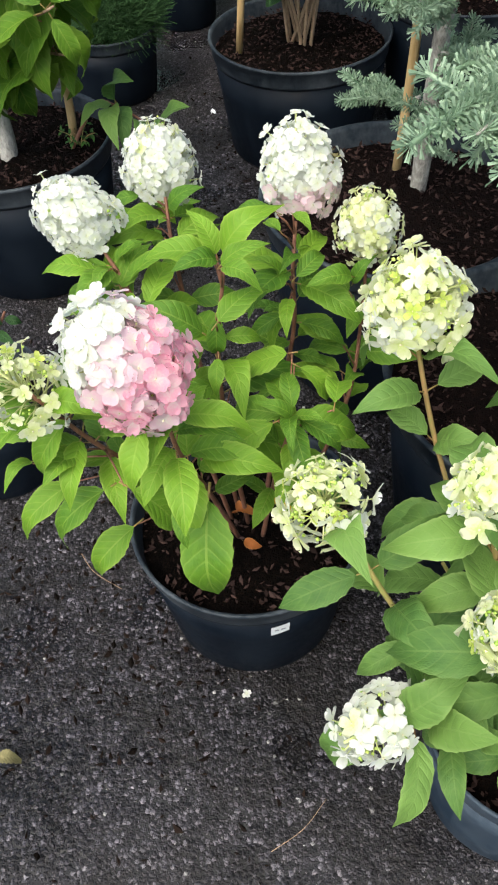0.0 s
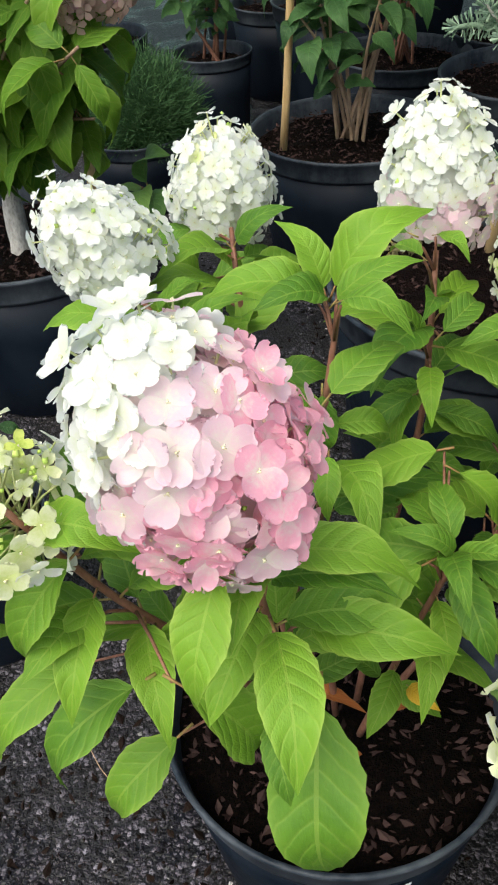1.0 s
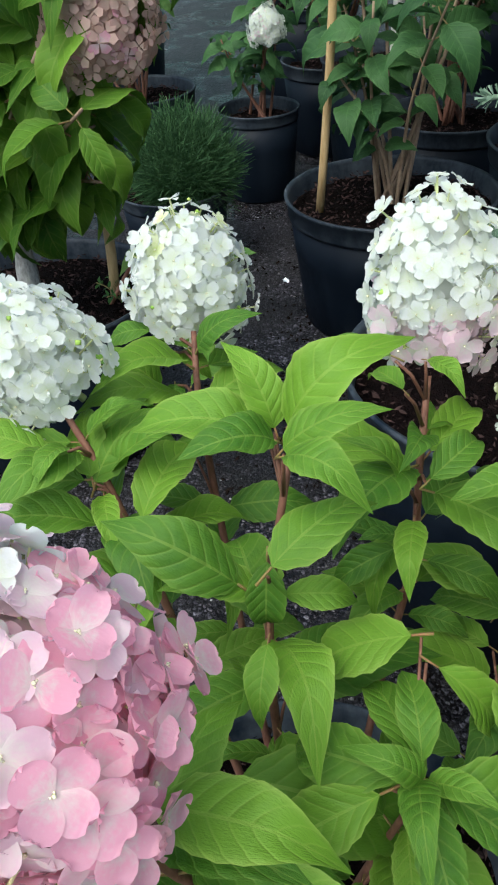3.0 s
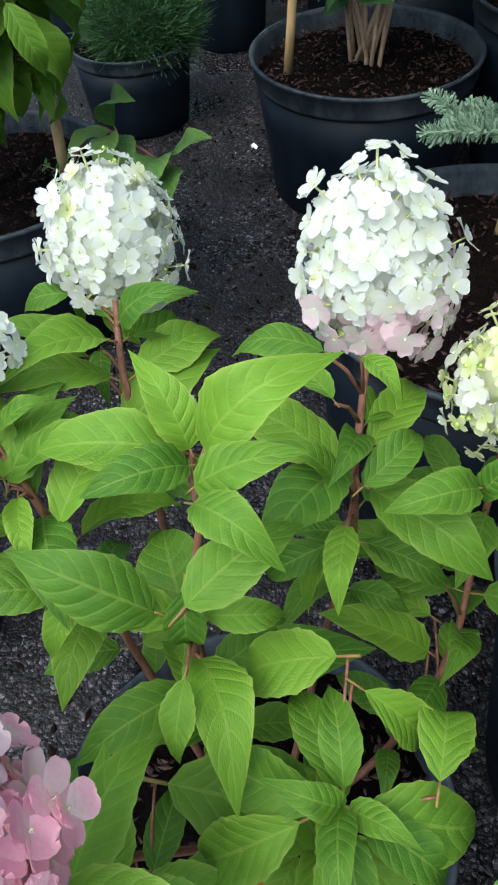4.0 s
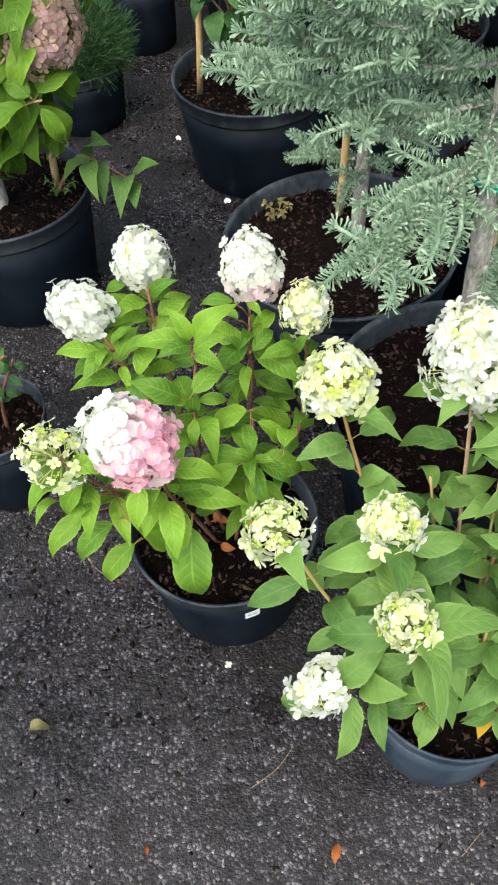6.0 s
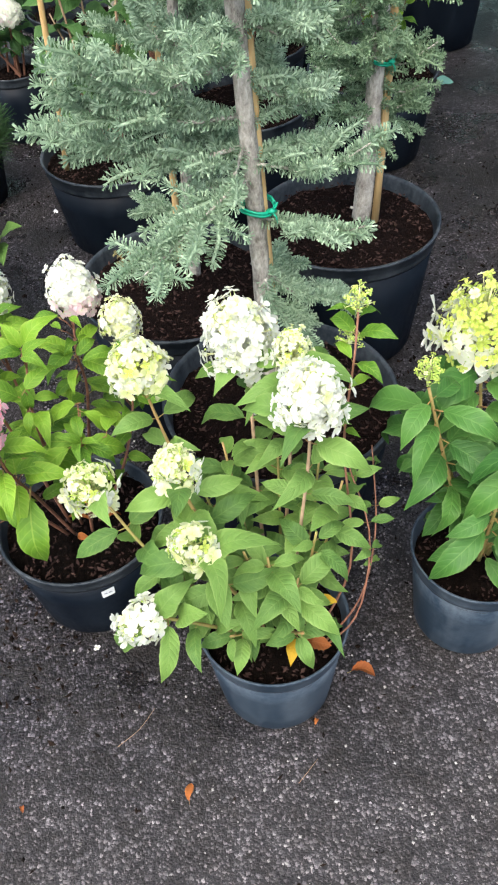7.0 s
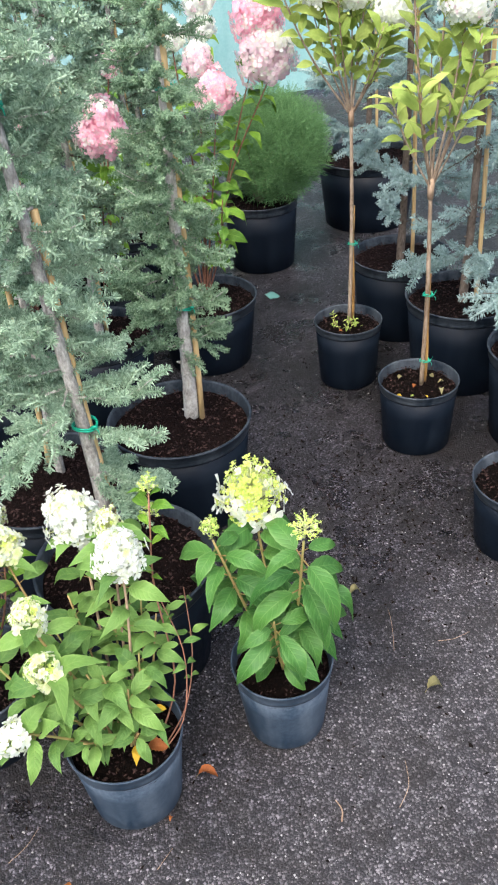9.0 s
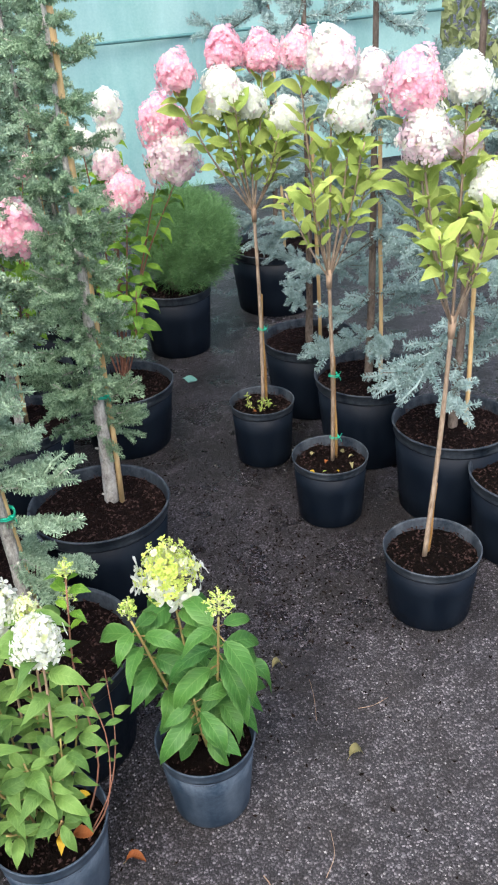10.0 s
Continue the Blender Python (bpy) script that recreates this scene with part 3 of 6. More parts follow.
def flower_head(owner, origin, foot, axis, height, radius, count, size, choose, seed, label, buds=0, wide_at=0.38, cone=0.0, open_in=0.25, spin=0.0, core=0.64, core_mat=None, tail=0):
    """A panicle: a stalked core with small buds, and florets that can be told apart, each an object of its own."""
    rng = random.Random(seed)
    m = Matrix.Translation(-Vector(origin)) @ axis_matrix(foot, axis, spin)
    g = Geo()
    tube(g, [(0, 0, -0.012), (0, 0, height * 0.4), (0, 0, height * 0.85)], 0.0024, 0.0012, 6, 0)
    pts = egg_points(count, height, radius, rng, wide_at, cone)
    spots = []
    for p, nrm, s in pts:
        depth = (1 - open_in * rng.random() ** 1.6) * (1 + 0.2 * noise.noise(p * (2.4 / radius) + Vector((seed, 0, 0))))
        q = Vector((p.x * depth, p.y * depth, height * 0.42 + (p.z - height * 0.42) * depth))
        spots.append((q, nrm, s))
        # crowded florets fill in behind the outer ones
        if rng.random() < (0.85 if core > 0.1 else 0.3):
            turn = Matrix.Rotation(0.3 * 38 / count ** 0.5 * 0.18, 3, "Z")
            k = rng.uniform(0.76, 0.88)
            spots.append((turn @ Vector((q.x * k, q.y * k, height * 0.42 + (q.z - height * 0.42) * k)), turn @ nrm, s))
        root = Vector((0, 0, max(0.0, q.z * 0.7 - 0.1 * height)))
        tube(g, [root, root.lerp(q, 0.6) + Vector((0, 0, 0.002)), q], 0.0009, 0.0006, 3, 0)
    # a few florets hang below the foot
    if tail:
        a0 = rng.uniform(0, 6.283)
        for i in range(tail):
            q = Vector((radius * 0.55 * math.cos(a0), radius * 0.55 * math.sin(a0), -height * (0.06 + 0.11 * i)))
            q += Vector([rng.uniform(-0.2, 0.2) * radius for _ in range(3)])
            tube(g, [(0, 0, 0), q * 0.5, q], 0.0009, 0.0006, 3, 0)
            spots.append((q, Vector((math.cos(a0), math.sin(a0), 0.2)).normalized(), 0.0))
    for i in range(buds):
        p, nrm, s = pts[rng.randrange(len(pts))]
        d = rng.uniform(0.55, 0.93)
        c = Vector((p.x * d, p.y * d, height * 0.42 + (p.z - height * 0.42) * d)) + Vector([rng.uniform(-0.004, 0.004) for _ in range(3)])
        r = rng.uniform(0.0013, 0.0023)
        o = [c + Vector(w) * r for w in ((1, 0, 0), (0, 1, 0), (-1, 0, 0), (0, -1, 0), (0, 0, 1), (0, 0, -1))]
        g.add(o, [(0, 1, 4), (1, 2, 4), (2, 3, 4), (3, 0, 4), (1, 0, 5), (2, 1, 5), (3, 2, 5), (0, 3, 5)], 1)
    pool0, _ = choose(0.5, Vector(foot), Vector((0.5, -0.5, 0.3)), random.Random(seed + 3))
    if core > 0.1:
        core_egg(g, height, radius * core, wide_at, cone, 2, rng)
    head = part("flower_head", g.mesh("flower_head", [M_PEDICEL, M_BUD, core_mat or pool0[0].materials[0]]), owner, m, label)
    for q, nrm, s in spots:
        w = (m @ q.to_4d()).to_3d() + Vector(origin)
        nw = m.to_3x3() @ nrm
        pool, scale = choose(s, w, nw, rng)
        loose = 0.22 if core > 0.6 else 0.32
        tip = (nrm + Vector((0, 0, 0.06)) + Vector([rng.uniform(-loose, loose) for _ in range(3)])).normalized()
        r = size * 0.5 * scale * rng.uniform(0.85, 1.15)
        fm = axis_matrix(q, tip, rng.uniform(0, 6.28)) @ Matrix.Diagonal((r, r, r, 1))
        part("floret", rng.choice(pool), head, fm)
    return head


def far_head_mesh(seed, mats, height, radius, count, size, tint, wide_at=0.38):
    """A panicle seen from farther off: its florets joined in one mesh."""
    rng = random.Random(seed)
    g = Geo()
    tube(g, [(0, 0, -0.02), (0, 0, height * 0.8)], 0.003, 0.0015, 5, len(mats))
    core_egg(g, height, radius * 0.7, wide_at, 0.14, tint(0.3, Vector((0.3, -0.5, 0.0)), rng), rng)
    for p, nrm, s in egg_points(count, height, radius, rng, wide_at, 0.14):
        d = (1 - 0.16 * rng.random()) * (1 + 0.3 * noise.noise(p * 2.1 + Vector((seed * 3.7, 0, 0))))
        c = Vector((p.x * d, p.y * d, 0.42 * height + (p.z - 0.42 * height) * d))
        slot = tint(s, nrm, rng)
        tip = (nrm + Vector([rng.uniform(-0.4, 0.4) for _ in range(3)])).normalized()
        fm = axis_matrix(c, tip, rng.uniform(0, 6.28))
        r = size * 0.5 * rng.uniform(0.8, 1.2)
        for k in range(4):
            a = k * math.pi / 2
            ca, sa = math.cos(a), math.sin(a)
            lift = rng.uniform(-0.15, 0.2)
            loc = [(0.05, 0, 0), (0.55, -0.42, 0.1), (0.95, -0.3, lift), (1.0, 0.25, lift), (0.55, 0.42, 0.1), (0.6, 0, 0.02)]
            vs = [fm @ Vector(((x * ca - y * sa) * r, (x * sa + y * ca) * r, z * r)) for x, y, z in loc]
            g.add(vs, [(0, 1, 5), (1, 2, 5), (2, 3, 5), (3, 4, 5), (4, 0, 5)], slot, [(0, 0.5), (0.5, 0.1), (1, 0.2), (1, 0.8), (0.5, 0.9), (0.6, 0.5)])
    return g.mesh("flower_head", [*mats, M_STEM_GREEN])


# ---------- pots ----------
def pot_meshes(radius, height, plastic, soil, lip=0.03, taper=0.8, level=0.03, seed=0, oval=0.004):
    rng = random.Random(seed)
    rb, t = radius * taper, 0.003

    def at(z):
        return rb + (radius * 0.965 - rb) * z / (height - lip)
    body = Geo()
    z1 = height - lip
    lathe(body, [(rb * 0.55, 0.006), (rb * 0.92, 0.006), (rb * 0.965, 0.0), (rb, 0.006), (at(z1 * 0.33), z1 * 0.33), (at(z1 * 0.66), z1 * 0.66), (at(z1), z1), (at(z1) - t, z1), (at(z1 * 0.5) - t, z1 * 0.5), (rb * 0.9, 0.012), (0.002, 0.012)], 56, 0, oval, True)
    rim = Geo()
    r = radius
    lathe(rim, [(at(z1) - t, z1 - 0.002), (r * 0.972, z1 - 0.004), (r * 0.985, z1 + 0.003), (r * 0.992, height - 0.009), (r * 1.012, height - 0.007), (r * 1.018, height - 0.002), (r * 1.008, height), (r * 0.985, height - 0.001), (r * 0.972, height - 0.008), (at(z1) - t - 0.002, z1 - 0.01)], 64, 0, oval)
    top = Geo()
    rings, seg = 18, 56
    zs = height - level
    rs = radius * 0.955
    verts, faces = [(0, 0, zs + 0.008)], []
    for i in range(1, rings + 1):
        q = rs * i / rings
        for k in range(seg):
            a = 2 * math.pi * k / seg
            x, y = q * math.cos(a), q * math.sin(a)
            n = noise.noise(Vector((x * 22 + seed * 7, y * 22, seed))) * 0.01 + noise.noise(Vector((x * 75, y * 75, seed))) * 0.008
            verts.append((x, y, zs + n + 0.008 * (1 - (i / rings) ** 2) - 0.004 * (i == rings)))
    for k in range(seg):
        faces.append((0, 1 + k, 1 + (k + 1) % seg))
    for i in range(rings - 1):
        for k in range(seg):
            a, b = 1 + i * seg + k, 1 + i * seg + (k + 1) % seg
            faces.append((a, a + seg, b + seg, b))
    top.add(verts, faces, 0)
    chips = Geo()
    for i in range(int(620 * (radius / 0.15) ** 2)):
        q, a = rs * 0.97 * math.sqrt(rng.random()), rng.uniform(0, 6.283)
        chip(chips, (q * math.cos(a), q * math.sin(a), zs + 0.006 + rng.uniform(-0.004, 0.006)), rng, rng.uniform(0.002, 0.0075))
    return (body.mesh("pot_body", [plastic]), rim.mesh("rim", [M_RIM if plastic is M_POT else plastic]), top.mesh("soil", [soil]), chips.mesh("mulch", [M_CHIP], False))


def chip(g, c, rng, s):
    """A rough flat splinter."""
    m = Euler((rng.uniform(-0.7, 0.7), rng.uniform(-0.7, 0.7), rng.uniform(0, 6.3))).to_matrix()
    w, h = s * rng.uniform(0.25, 0.6), s * rng.uniform(0.12, 0.3)
    vs = [Vector(c) + m @ Vector(p) for p in ((-s, 0, 0), (0, -w, -h), (s, 0.1 * w, 0), (0.1 * s, w, -h * 0.5), (0.1 * s, 0, h), (0, 0, -h))]
    g.add(vs, [(0, 1, 4), (1, 2, 4), (2, 3, 4), (3, 0, 4), (1, 0, 5), (2, 1, 5), (3, 2, 5), (0, 3, 5)], 0)


POT_KINDS = {}


def pot(owner, radius, height, plastic=None, soil=None, level=0.03, taper=0.8, seed=0, label="", turn=0.0):
    key = (round(radius, 3), round(height, 3), plastic, soil, level, taper, seed)
    if key not in POT_KINDS:
        POT_KINDS[key] = pot_meshes(radius, height, plastic or M_POT, soil or M_SOIL, 0.03 if radius < 0.17 else 0.04, taper, level, seed)
    body, rim, top, chips = POT_KINDS[key]
    m = pose(0, 0, 0, 0, 0, turn)
    p = part("pot", body, owner, m, label)
    part("rim", rim, p)
    part("soil", top, owner, m)
    part("mulch", chips, owner, m, "", "stuff")
    return p


# ---------- conifers ----------
def needle_shoot(verts, faces, pts, rng, gap, per, length, width, spread=1.0, lift=0.18):
    """A bottle-brush of short needles all round a shoot, with a burst at its tip."""
    seg = np.diff(pts, axis=0)
    lens = np.linalg.norm(seg, axis=1)
    total = lens.sum()
    cum = np.concatenate([[0], lens.cumsum()])
    n = max(2, int(total / gap))
    for i in range(n):
        d = total * min(1.0, (i + 0.3 + rng.random() * 0.6) / n)
        j = min(len(seg) - 1, max(0, int(np.searchsorted(cum, d) - 1)))
        p = pts[j] + seg[j] * (d - cum[j]) / (lens[j] + 1e-9)
        t = seg[j] / (lens[j] + 1e-9)
        ref = np.array([0.1, 0.2, 1.0])
        u = ref - t * ref.dot(t)
        u /= np.linalg.norm(u) + 1e-9
        w = np.cross(t, u)
        for k in range(per):
            a = 6.2832 * (k + rng.random() * 0.9) / per
            fwd = rng.uniform(-0.05, 0.5) if i < n - 2 else rng.uniform(0.2, 1.6)
            dirn = (u * math.cos(a) + w * math.sin(a)) * spread + t * fwd
            dirn[2] += lift
            dirn /= np.linalg.norm(dirn)
            ln = length * rng.uniform(0.7, 1.12)
            side = np.cross(dirn, np.array([rng.uniform(-1, 1), rng.uniform(-1, 1), rng.uniform(-0.4, 0.4)]))
            side *= width * 0.5 / (np.linalg.norm(side) + 1e-9)
            b = len(verts)
            verts.extend((p, p + dirn * ln - side, p + dirn * ln + side))
            faces.append((b, b + 1, b + 2))


def branch_mesh(seed, needles, length=0.2, gap=0.005, per=8, needle=0.014, width=0.0022, droop=0.05, wood=None, step=0.042):
    """A bough along +x, in metres: a flat spray of finger-like shoots. Gives its wood and its needles."""
    rng = random.Random(seed)
    g, leafy = Geo(), Geo()
    verts, faces = [], []
    main = []
    body = needle * 0.26
    bend = rng.uniform(-0.22, 0.22) * length
    for i in range(9):
        s = i / 8
        main.append((length * s, bend * math.sin(s * 2.6) + 0.03 * length * math.sin(s * 9 + seed), -droop * length * math.sin(s * 2.6) + 0.16 * length * s * s + 0.025 * length * math.sin(s * 8 + 2 * seed)))
    main = np.array(main)
    tube(g, main[::2], 0.0034, 0.0012, 4, 0)
    needle_shoot(verts, faces, main, rng, gap, per, needle, width)
    count = max(2, int(2 * length / step))
    for k in range(count):
        s = 0.1 + 0.82 * (k + rng.random() * 0.4) / count
        j = min(7, int(s * 8))
        p = main[j] + (main[j + 1] - main[j]) * (s * 8 - j)
        ln = (0.026 + 0.4 * length * min(1.0, (1.05 - s) * 1.5) * min(1.0, s * 2.6)) * rng.uniform(0.55, 1.3)
        sgn = 1 if k % 2 else -1
        yaw = sgn * rng.uniform(0.35, 1.2)
        d = np.array([math.cos(yaw), math.sin(yaw), rng.uniform(-0.3, 0.5)])
        curl = -sgn * 0.25
        shoot = np.array([p + d * ln * q + np.array([0.25 * ln * q * q, curl * ln * q * q, 0.1 * ln * math.sin(q * 3)]) for q in (0, 0.35, 0.7, 1.0)])
        tube(leafy, shoot[[0, 2, 3]], body, body * 0.6, 5, 0)
        needle_shoot(verts, faces, shoot, rng, gap, per, needle, width)
        if ln > 0.062:
            e = 1 if rng.random() < 0.5 else -1
            q = shoot[1]
            y2 = yaw + e * rng.uniform(0.6, 0.9)
            d2 = np.array([math.cos(y2), math.sin(y2), rng.uniform(-0.1, 0.3)])
            tw = np.array([q, q + d2 * ln * 0.25, q + d2 * ln * 0.5])
            tube(leafy, tw[[0, 2]], body * 0.9, body * 0.5, 5, 0)
            needle_shoot(verts, faces, tw, rng, gap, per, needle, width)
    leafy.add(verts, faces, 0)
    return g.mesh("branch", [wood or M_BARK]), leafy.mesh("needles", [needles, wood or M_BARK])


def put_bough(owner, bough, m):
    b = part("branch", bough[0], owner, m)
    part("needles", bough[1], b, None, "", "stuff")


def bough_pool(base, material, lengths, gap, per, needle, width, wood, droop=0.12, step=0.042):
    """Boughs of several true lengths, so that the needles keep their size."""
    out = []
    for i, ln in enumerate(lengths):
        out.append((ln, branch_mesh(base + i, material, ln, gap, per, needle, width, droop * (0.5 + (i % 3) * 0.5), wood, step)))
    return out


BOUGHS = bough_pool(900, M_NEEDLE, (0.07, 0.1, 0.12, 0.14, 0.16, 0.18, 0.2, 0.2, 0.23, 0.23, 0.26), 0.0042, 13, 0.0142, 0.0025, M_BARK, 0.12, 0.052)
BOUGHS_SHORT = bough_pool(945, M_NEEDLE_DARK, (0.06, 0.09, 0.11, 0.13, 0.15, 0.17, 0.19, 0.21), 0.0052, 12, 0.012, 0.0031, M_BARK, 0.3, 0.044)
BOUGHS_FAR = bough_pool(930, M_NEEDLE, (0.16, 0.2, 0.25, 0.3), 0.016, 11, 0.02, 0.0065, M_BARK_DARK, 0.15, 0.055)
BOUGHS_BLUE = bough_pool(960, M_NEEDLE_BLUE, (0.14, 0.18, 0.22, 0.27, 0.32), 0.0062, 12, 0.0165, 0.0036, M_BARK_DARK, 0.25, 0.062)


def ring_tie(owner, origin, c, radius, rng, tail=True, cord=0.0024):
    """A green band knotted round trunk and stake."""
    g = Geo()
    c = Vector(c) - Vector(origin)
    loop = [c + Vector((radius * math.cos(a), radius * math.sin(a), 0.003 * math.sin(2 * a))) for a in np.linspace(0, 6.283, 15)]
    tube(g, loop, cord, cord, 5, 0)
    tube(g, [p + Vector((0, 0, 0.005)) for p in loop], cord, cord, 5, 0)
    if tail:
        k = c + Vector((radius * 0.7, -radius * 0.75, 0.003))
        tube(g, [k + Vector((-0.006, 0, 0)), k + Vector((0, -0.006, 0.004)), k + Vector((0.006, 0, 0))], cord * 1.8, cord * 1.5, 6, 0)
        tube(g, [k, k + Vector((0.006, -0.006, 0.01)), k + Vector((0.008, -0.008, 0.018))], cord * 0.8, cord * 0.5, 4, 0)
        tube(g, [k, k + Vector((0.006, -0.007, -0.007)), k + Vector((0.007, -0.008, -0.017))], cord * 0.8, cord * 0.5, 4, 0)
    return part("tie", g.mesh("tie", [M_TIE]), owner)


def stake_part(owner, origin, a, b, r=0.008, cane=None):
    g = Geo()
    a, b = Vector(a) - Vector(origin), Vector(b) - Vector(origin)
    pts, n = [], 9
    for i in range(n):
        s = i / (n - 1)
        pts.append(a.lerp(b, s) + Vector((0.0025 * math.sin(s * 7), 0.0025 * math.cos(s * 5), 0)))
    tube(g, pts, r, r * 0.92, 8, 0, 0.06, random.Random(5))
    return part("stake", g.mesh("stake", [cane or M_STAKE]), owner)


def bough_to(owner, origin, a, b, pool, rng):
    """A bough from a point of the trunk to where its tip hangs."""
    a, b = Vector(a), Vector(b)
    want = (b - a).length
    length, bough = min(pool, key=lambda lm: abs(lm[0] - want))
    k = 1 / length
    m = Matrix.Translation(-Vector(origin)) @ chord_pose(a, b, (0, 0, 1), rng.uniform(-0.7, 0.7)) @ Matrix.Diagonal((k, k, k, 1))
    put_bough(owner, bough, m)


def conifer(owner, origin, trunk, r0, r1, levels, pool, seed, reach, rise=0.1, skip=None, bark=None, vary=0.02):
    """Trunk along the points and boughs in loose whorls at the heights given; reach(height, way) gives their length."""
    rng = random.Random(seed)
    g = Geo()
    path = curve_points([Vector(p) - Vector(origin) for p in trunk], 30)
    tube(g, path, r0, r1, 12, 0, 0.16, rng)
    for k in range(14):
        p = Vector(path[rng.randrange(1, 24)])
        a = rng.uniform(0, 6.283)
        d = Vector((math.cos(a), math.sin(a), 0.25))
        tube(g, [p, p + d * r0, p + d * r0 * rng.uniform(1.1, 1.35)], 0.004, 0.003, 5, 0)
    t = part("trunk", g.mesh("trunk", [bark or M_BARK]), owner)
    for i, (z, count) in enumerate(levels):
        for k in range(count):
            h = min(path[-1][2] - 0.01, z + rng.uniform(-vary, vary))
            p = Vector([float(np.interp(h, path[:, 2], path[:, c])) for c in range(3)])
            a = (i * 1.1 + 6.283 * k / count + rng.uniform(-0.4, 0.4)) % 6.283
            if skip and skip(h, a):
                continue
            want = reach(h, a) * rng.uniform(0.72, 1.12)
            near = sorted(pool, key=lambda lm: abs(lm[0] - want))[:2]
            length, bough = near[rng.randrange(2)]
            size = min(1.2, max(0.8, want / length))
            m = Matrix.Translation(p) @ Matrix.Rotation(a, 4, "Z") @ Matrix.Rotation(-(rise + rng.uniform(-0.42, 0.42)), 4, "Y") @ Matrix.Rotation(rng.uniform(-0.9, 0.9), 4, "X") @ Matrix.Diagonal((size, size, size, 1))
            put_bough(owner, bough, m)
    return t


# ---------- ground ----------
def build_ground():
    g = Geo()
    n = 24
    def grow(s):
        return math.copysign(abs(s) ** 3 * 300 + abs(s) * 4, s)
    verts = [(grow(2 * i / n - 1) + 0.6, grow(2 * j / n - 1) + 1.5, 0.0) for j in range(n + 1) for i in range(n + 1)]
    faces = [(j * (n + 1) + i, j * (n + 1) + i + 1, (j + 1) * (n + 1) + i + 1, (j + 1) * (n + 1) + i) for j in range(n) for i in range(n)]
    g.add(verts, faces)
    ob = new("ground", g.mesh("ground", [M_ASPHALT], False))
    tagged(ob, "dark damp asphalt yard with pale grit and soil stains", "ground", "", "structure")
    rng = random.Random(3)
    s = Geo()
    for i in range(30000):
        x, y = rng.uniform(-0.8, 2.3), rng.uniform(-0.5, 3.4)
        if rng.random() > (0.25 + 0.75 * min(1.0, max(0.0, x / 0.6)) * min(1.0, max(0.25, 1.7 - y))):
            continue
        if noise.noise(Vector((x * 2.3, y * 2.3, 4))) + rng.random() * 0.7 < 0.12:
            continue
        r = 0.0009 + 0.0026 * rng.random() ** 2.2
        h = r * rng.uniform(0.5, 0.9)
        m = Euler((0, 0, rng.uniform(0, 6.3))).to_matrix()
        vs = [Vector((x, y, 0)) + m @ Vector((a * r * rng.uniform(0.7, 1.3), b * r * rng.uniform(0.7, 1.3), c * h)) for a, b, c in ((1, 0, 0), (0, 1, 0), (-1, 0, 0), (0, -1, 0), (0.1, 0.1, 1))]
        s.add(vs, [(0, 1, 4), (1, 2, 4), (2, 3, 4), (3, 0, 4)])
    tagged(new("grit", s.mesh("grit", [M_GRIT], False)), "pale loose grit and tiny stones strewn over the asphalt", "gravel", "", "stuff")
    d = Geo()
    for i in range(9000):
        k = rng.random()
        if k < 0.7:
            cx, cy, spread = rng.choice([(1.1, 1.5, 0.25), (1.12, 1.35, 0.2), (1.2, 2.1, 0.3), (0.9, 1.1, 0.22), (0.15, 1.75, 0.25), (-0.1, 2.1, 0.25), (1.35, 1.2, 0.25), (-0.2, 0.75, 0.16)])
            x, y = rng.gauss(cx, spread), rng.gauss(cy, spread)
        else:
            x, y = rng.uniform(-0.6, 2.0), rng.uniform(-0.2, 3.2)
        chip(d, (x, y, 0.0015), rng, 0.0015 + 0.0085 * rng.random() ** 2.4)
    tagged(new("spilled_soil", d.mesh("spilled_soil", [M_CRUMB], False)), "dark crumbs of soil and bark spilled on the asphalt", "soil", "", "stuff")


build_ground()


# ---------- shade-net fence ----------
def build_fence():
    y, x0, x1, top = 6.5, -6.0, 5.1, 2.3
    f = new("fence")
    f.location = (0, y, 0)
    tagged(f, "tall turquoise green shade net fence on metal posts", "fence", "", "structure")
    g = Geo()
    nx, nz = 150, 14
    rng = random.Random(8)
    verts = []
    for j in range(nz + 1):
        for i in range(nx + 1):
            x = x0 + (x1 - x0) * i / nx
            z = 0.05 + (top - 0.05) * j / nz
            d = 0.03 * math.sin(x * 5.1) * math.sin(z * 3) + 0.04 * noise.noise(Vector((x * 1.3, z * 0.5, 2)))
            verts.append((x, -0.03 + d, z))
    faces = [(j * (nx + 1) + i, j * (nx + 1) + i + 1, (j + 1) * (nx + 1) + i + 1, (j + 1) * (nx + 1) + i) for j in range(nz) for i in range(nx)]
    g.add(verts, faces)
    part("net", g.mesh("net", [M_NET]), f)
    post = Geo()
    tube(post, [(0, 0, 0), (0, 0, top * 0.5), (0, 0, top + 0.05)], 0.025, 0.025, 10)
    pm = post.mesh("post", [M_POST])
    for k in range(5):
        part("post", pm, f, pose(x0 + (x1 - x0) * k / 4, 0.08, 0))
    for z in (1.27, top - 0.02):
        r = Geo()
        tube(r, [(x0, -0.07, z), (0, -0.075, z - 0.02), (x1, -0.07, z)], 0.014, 0.014, 8)
        part("rail", r.mesh("rail", [M_RAIL]), f)


build_fence()

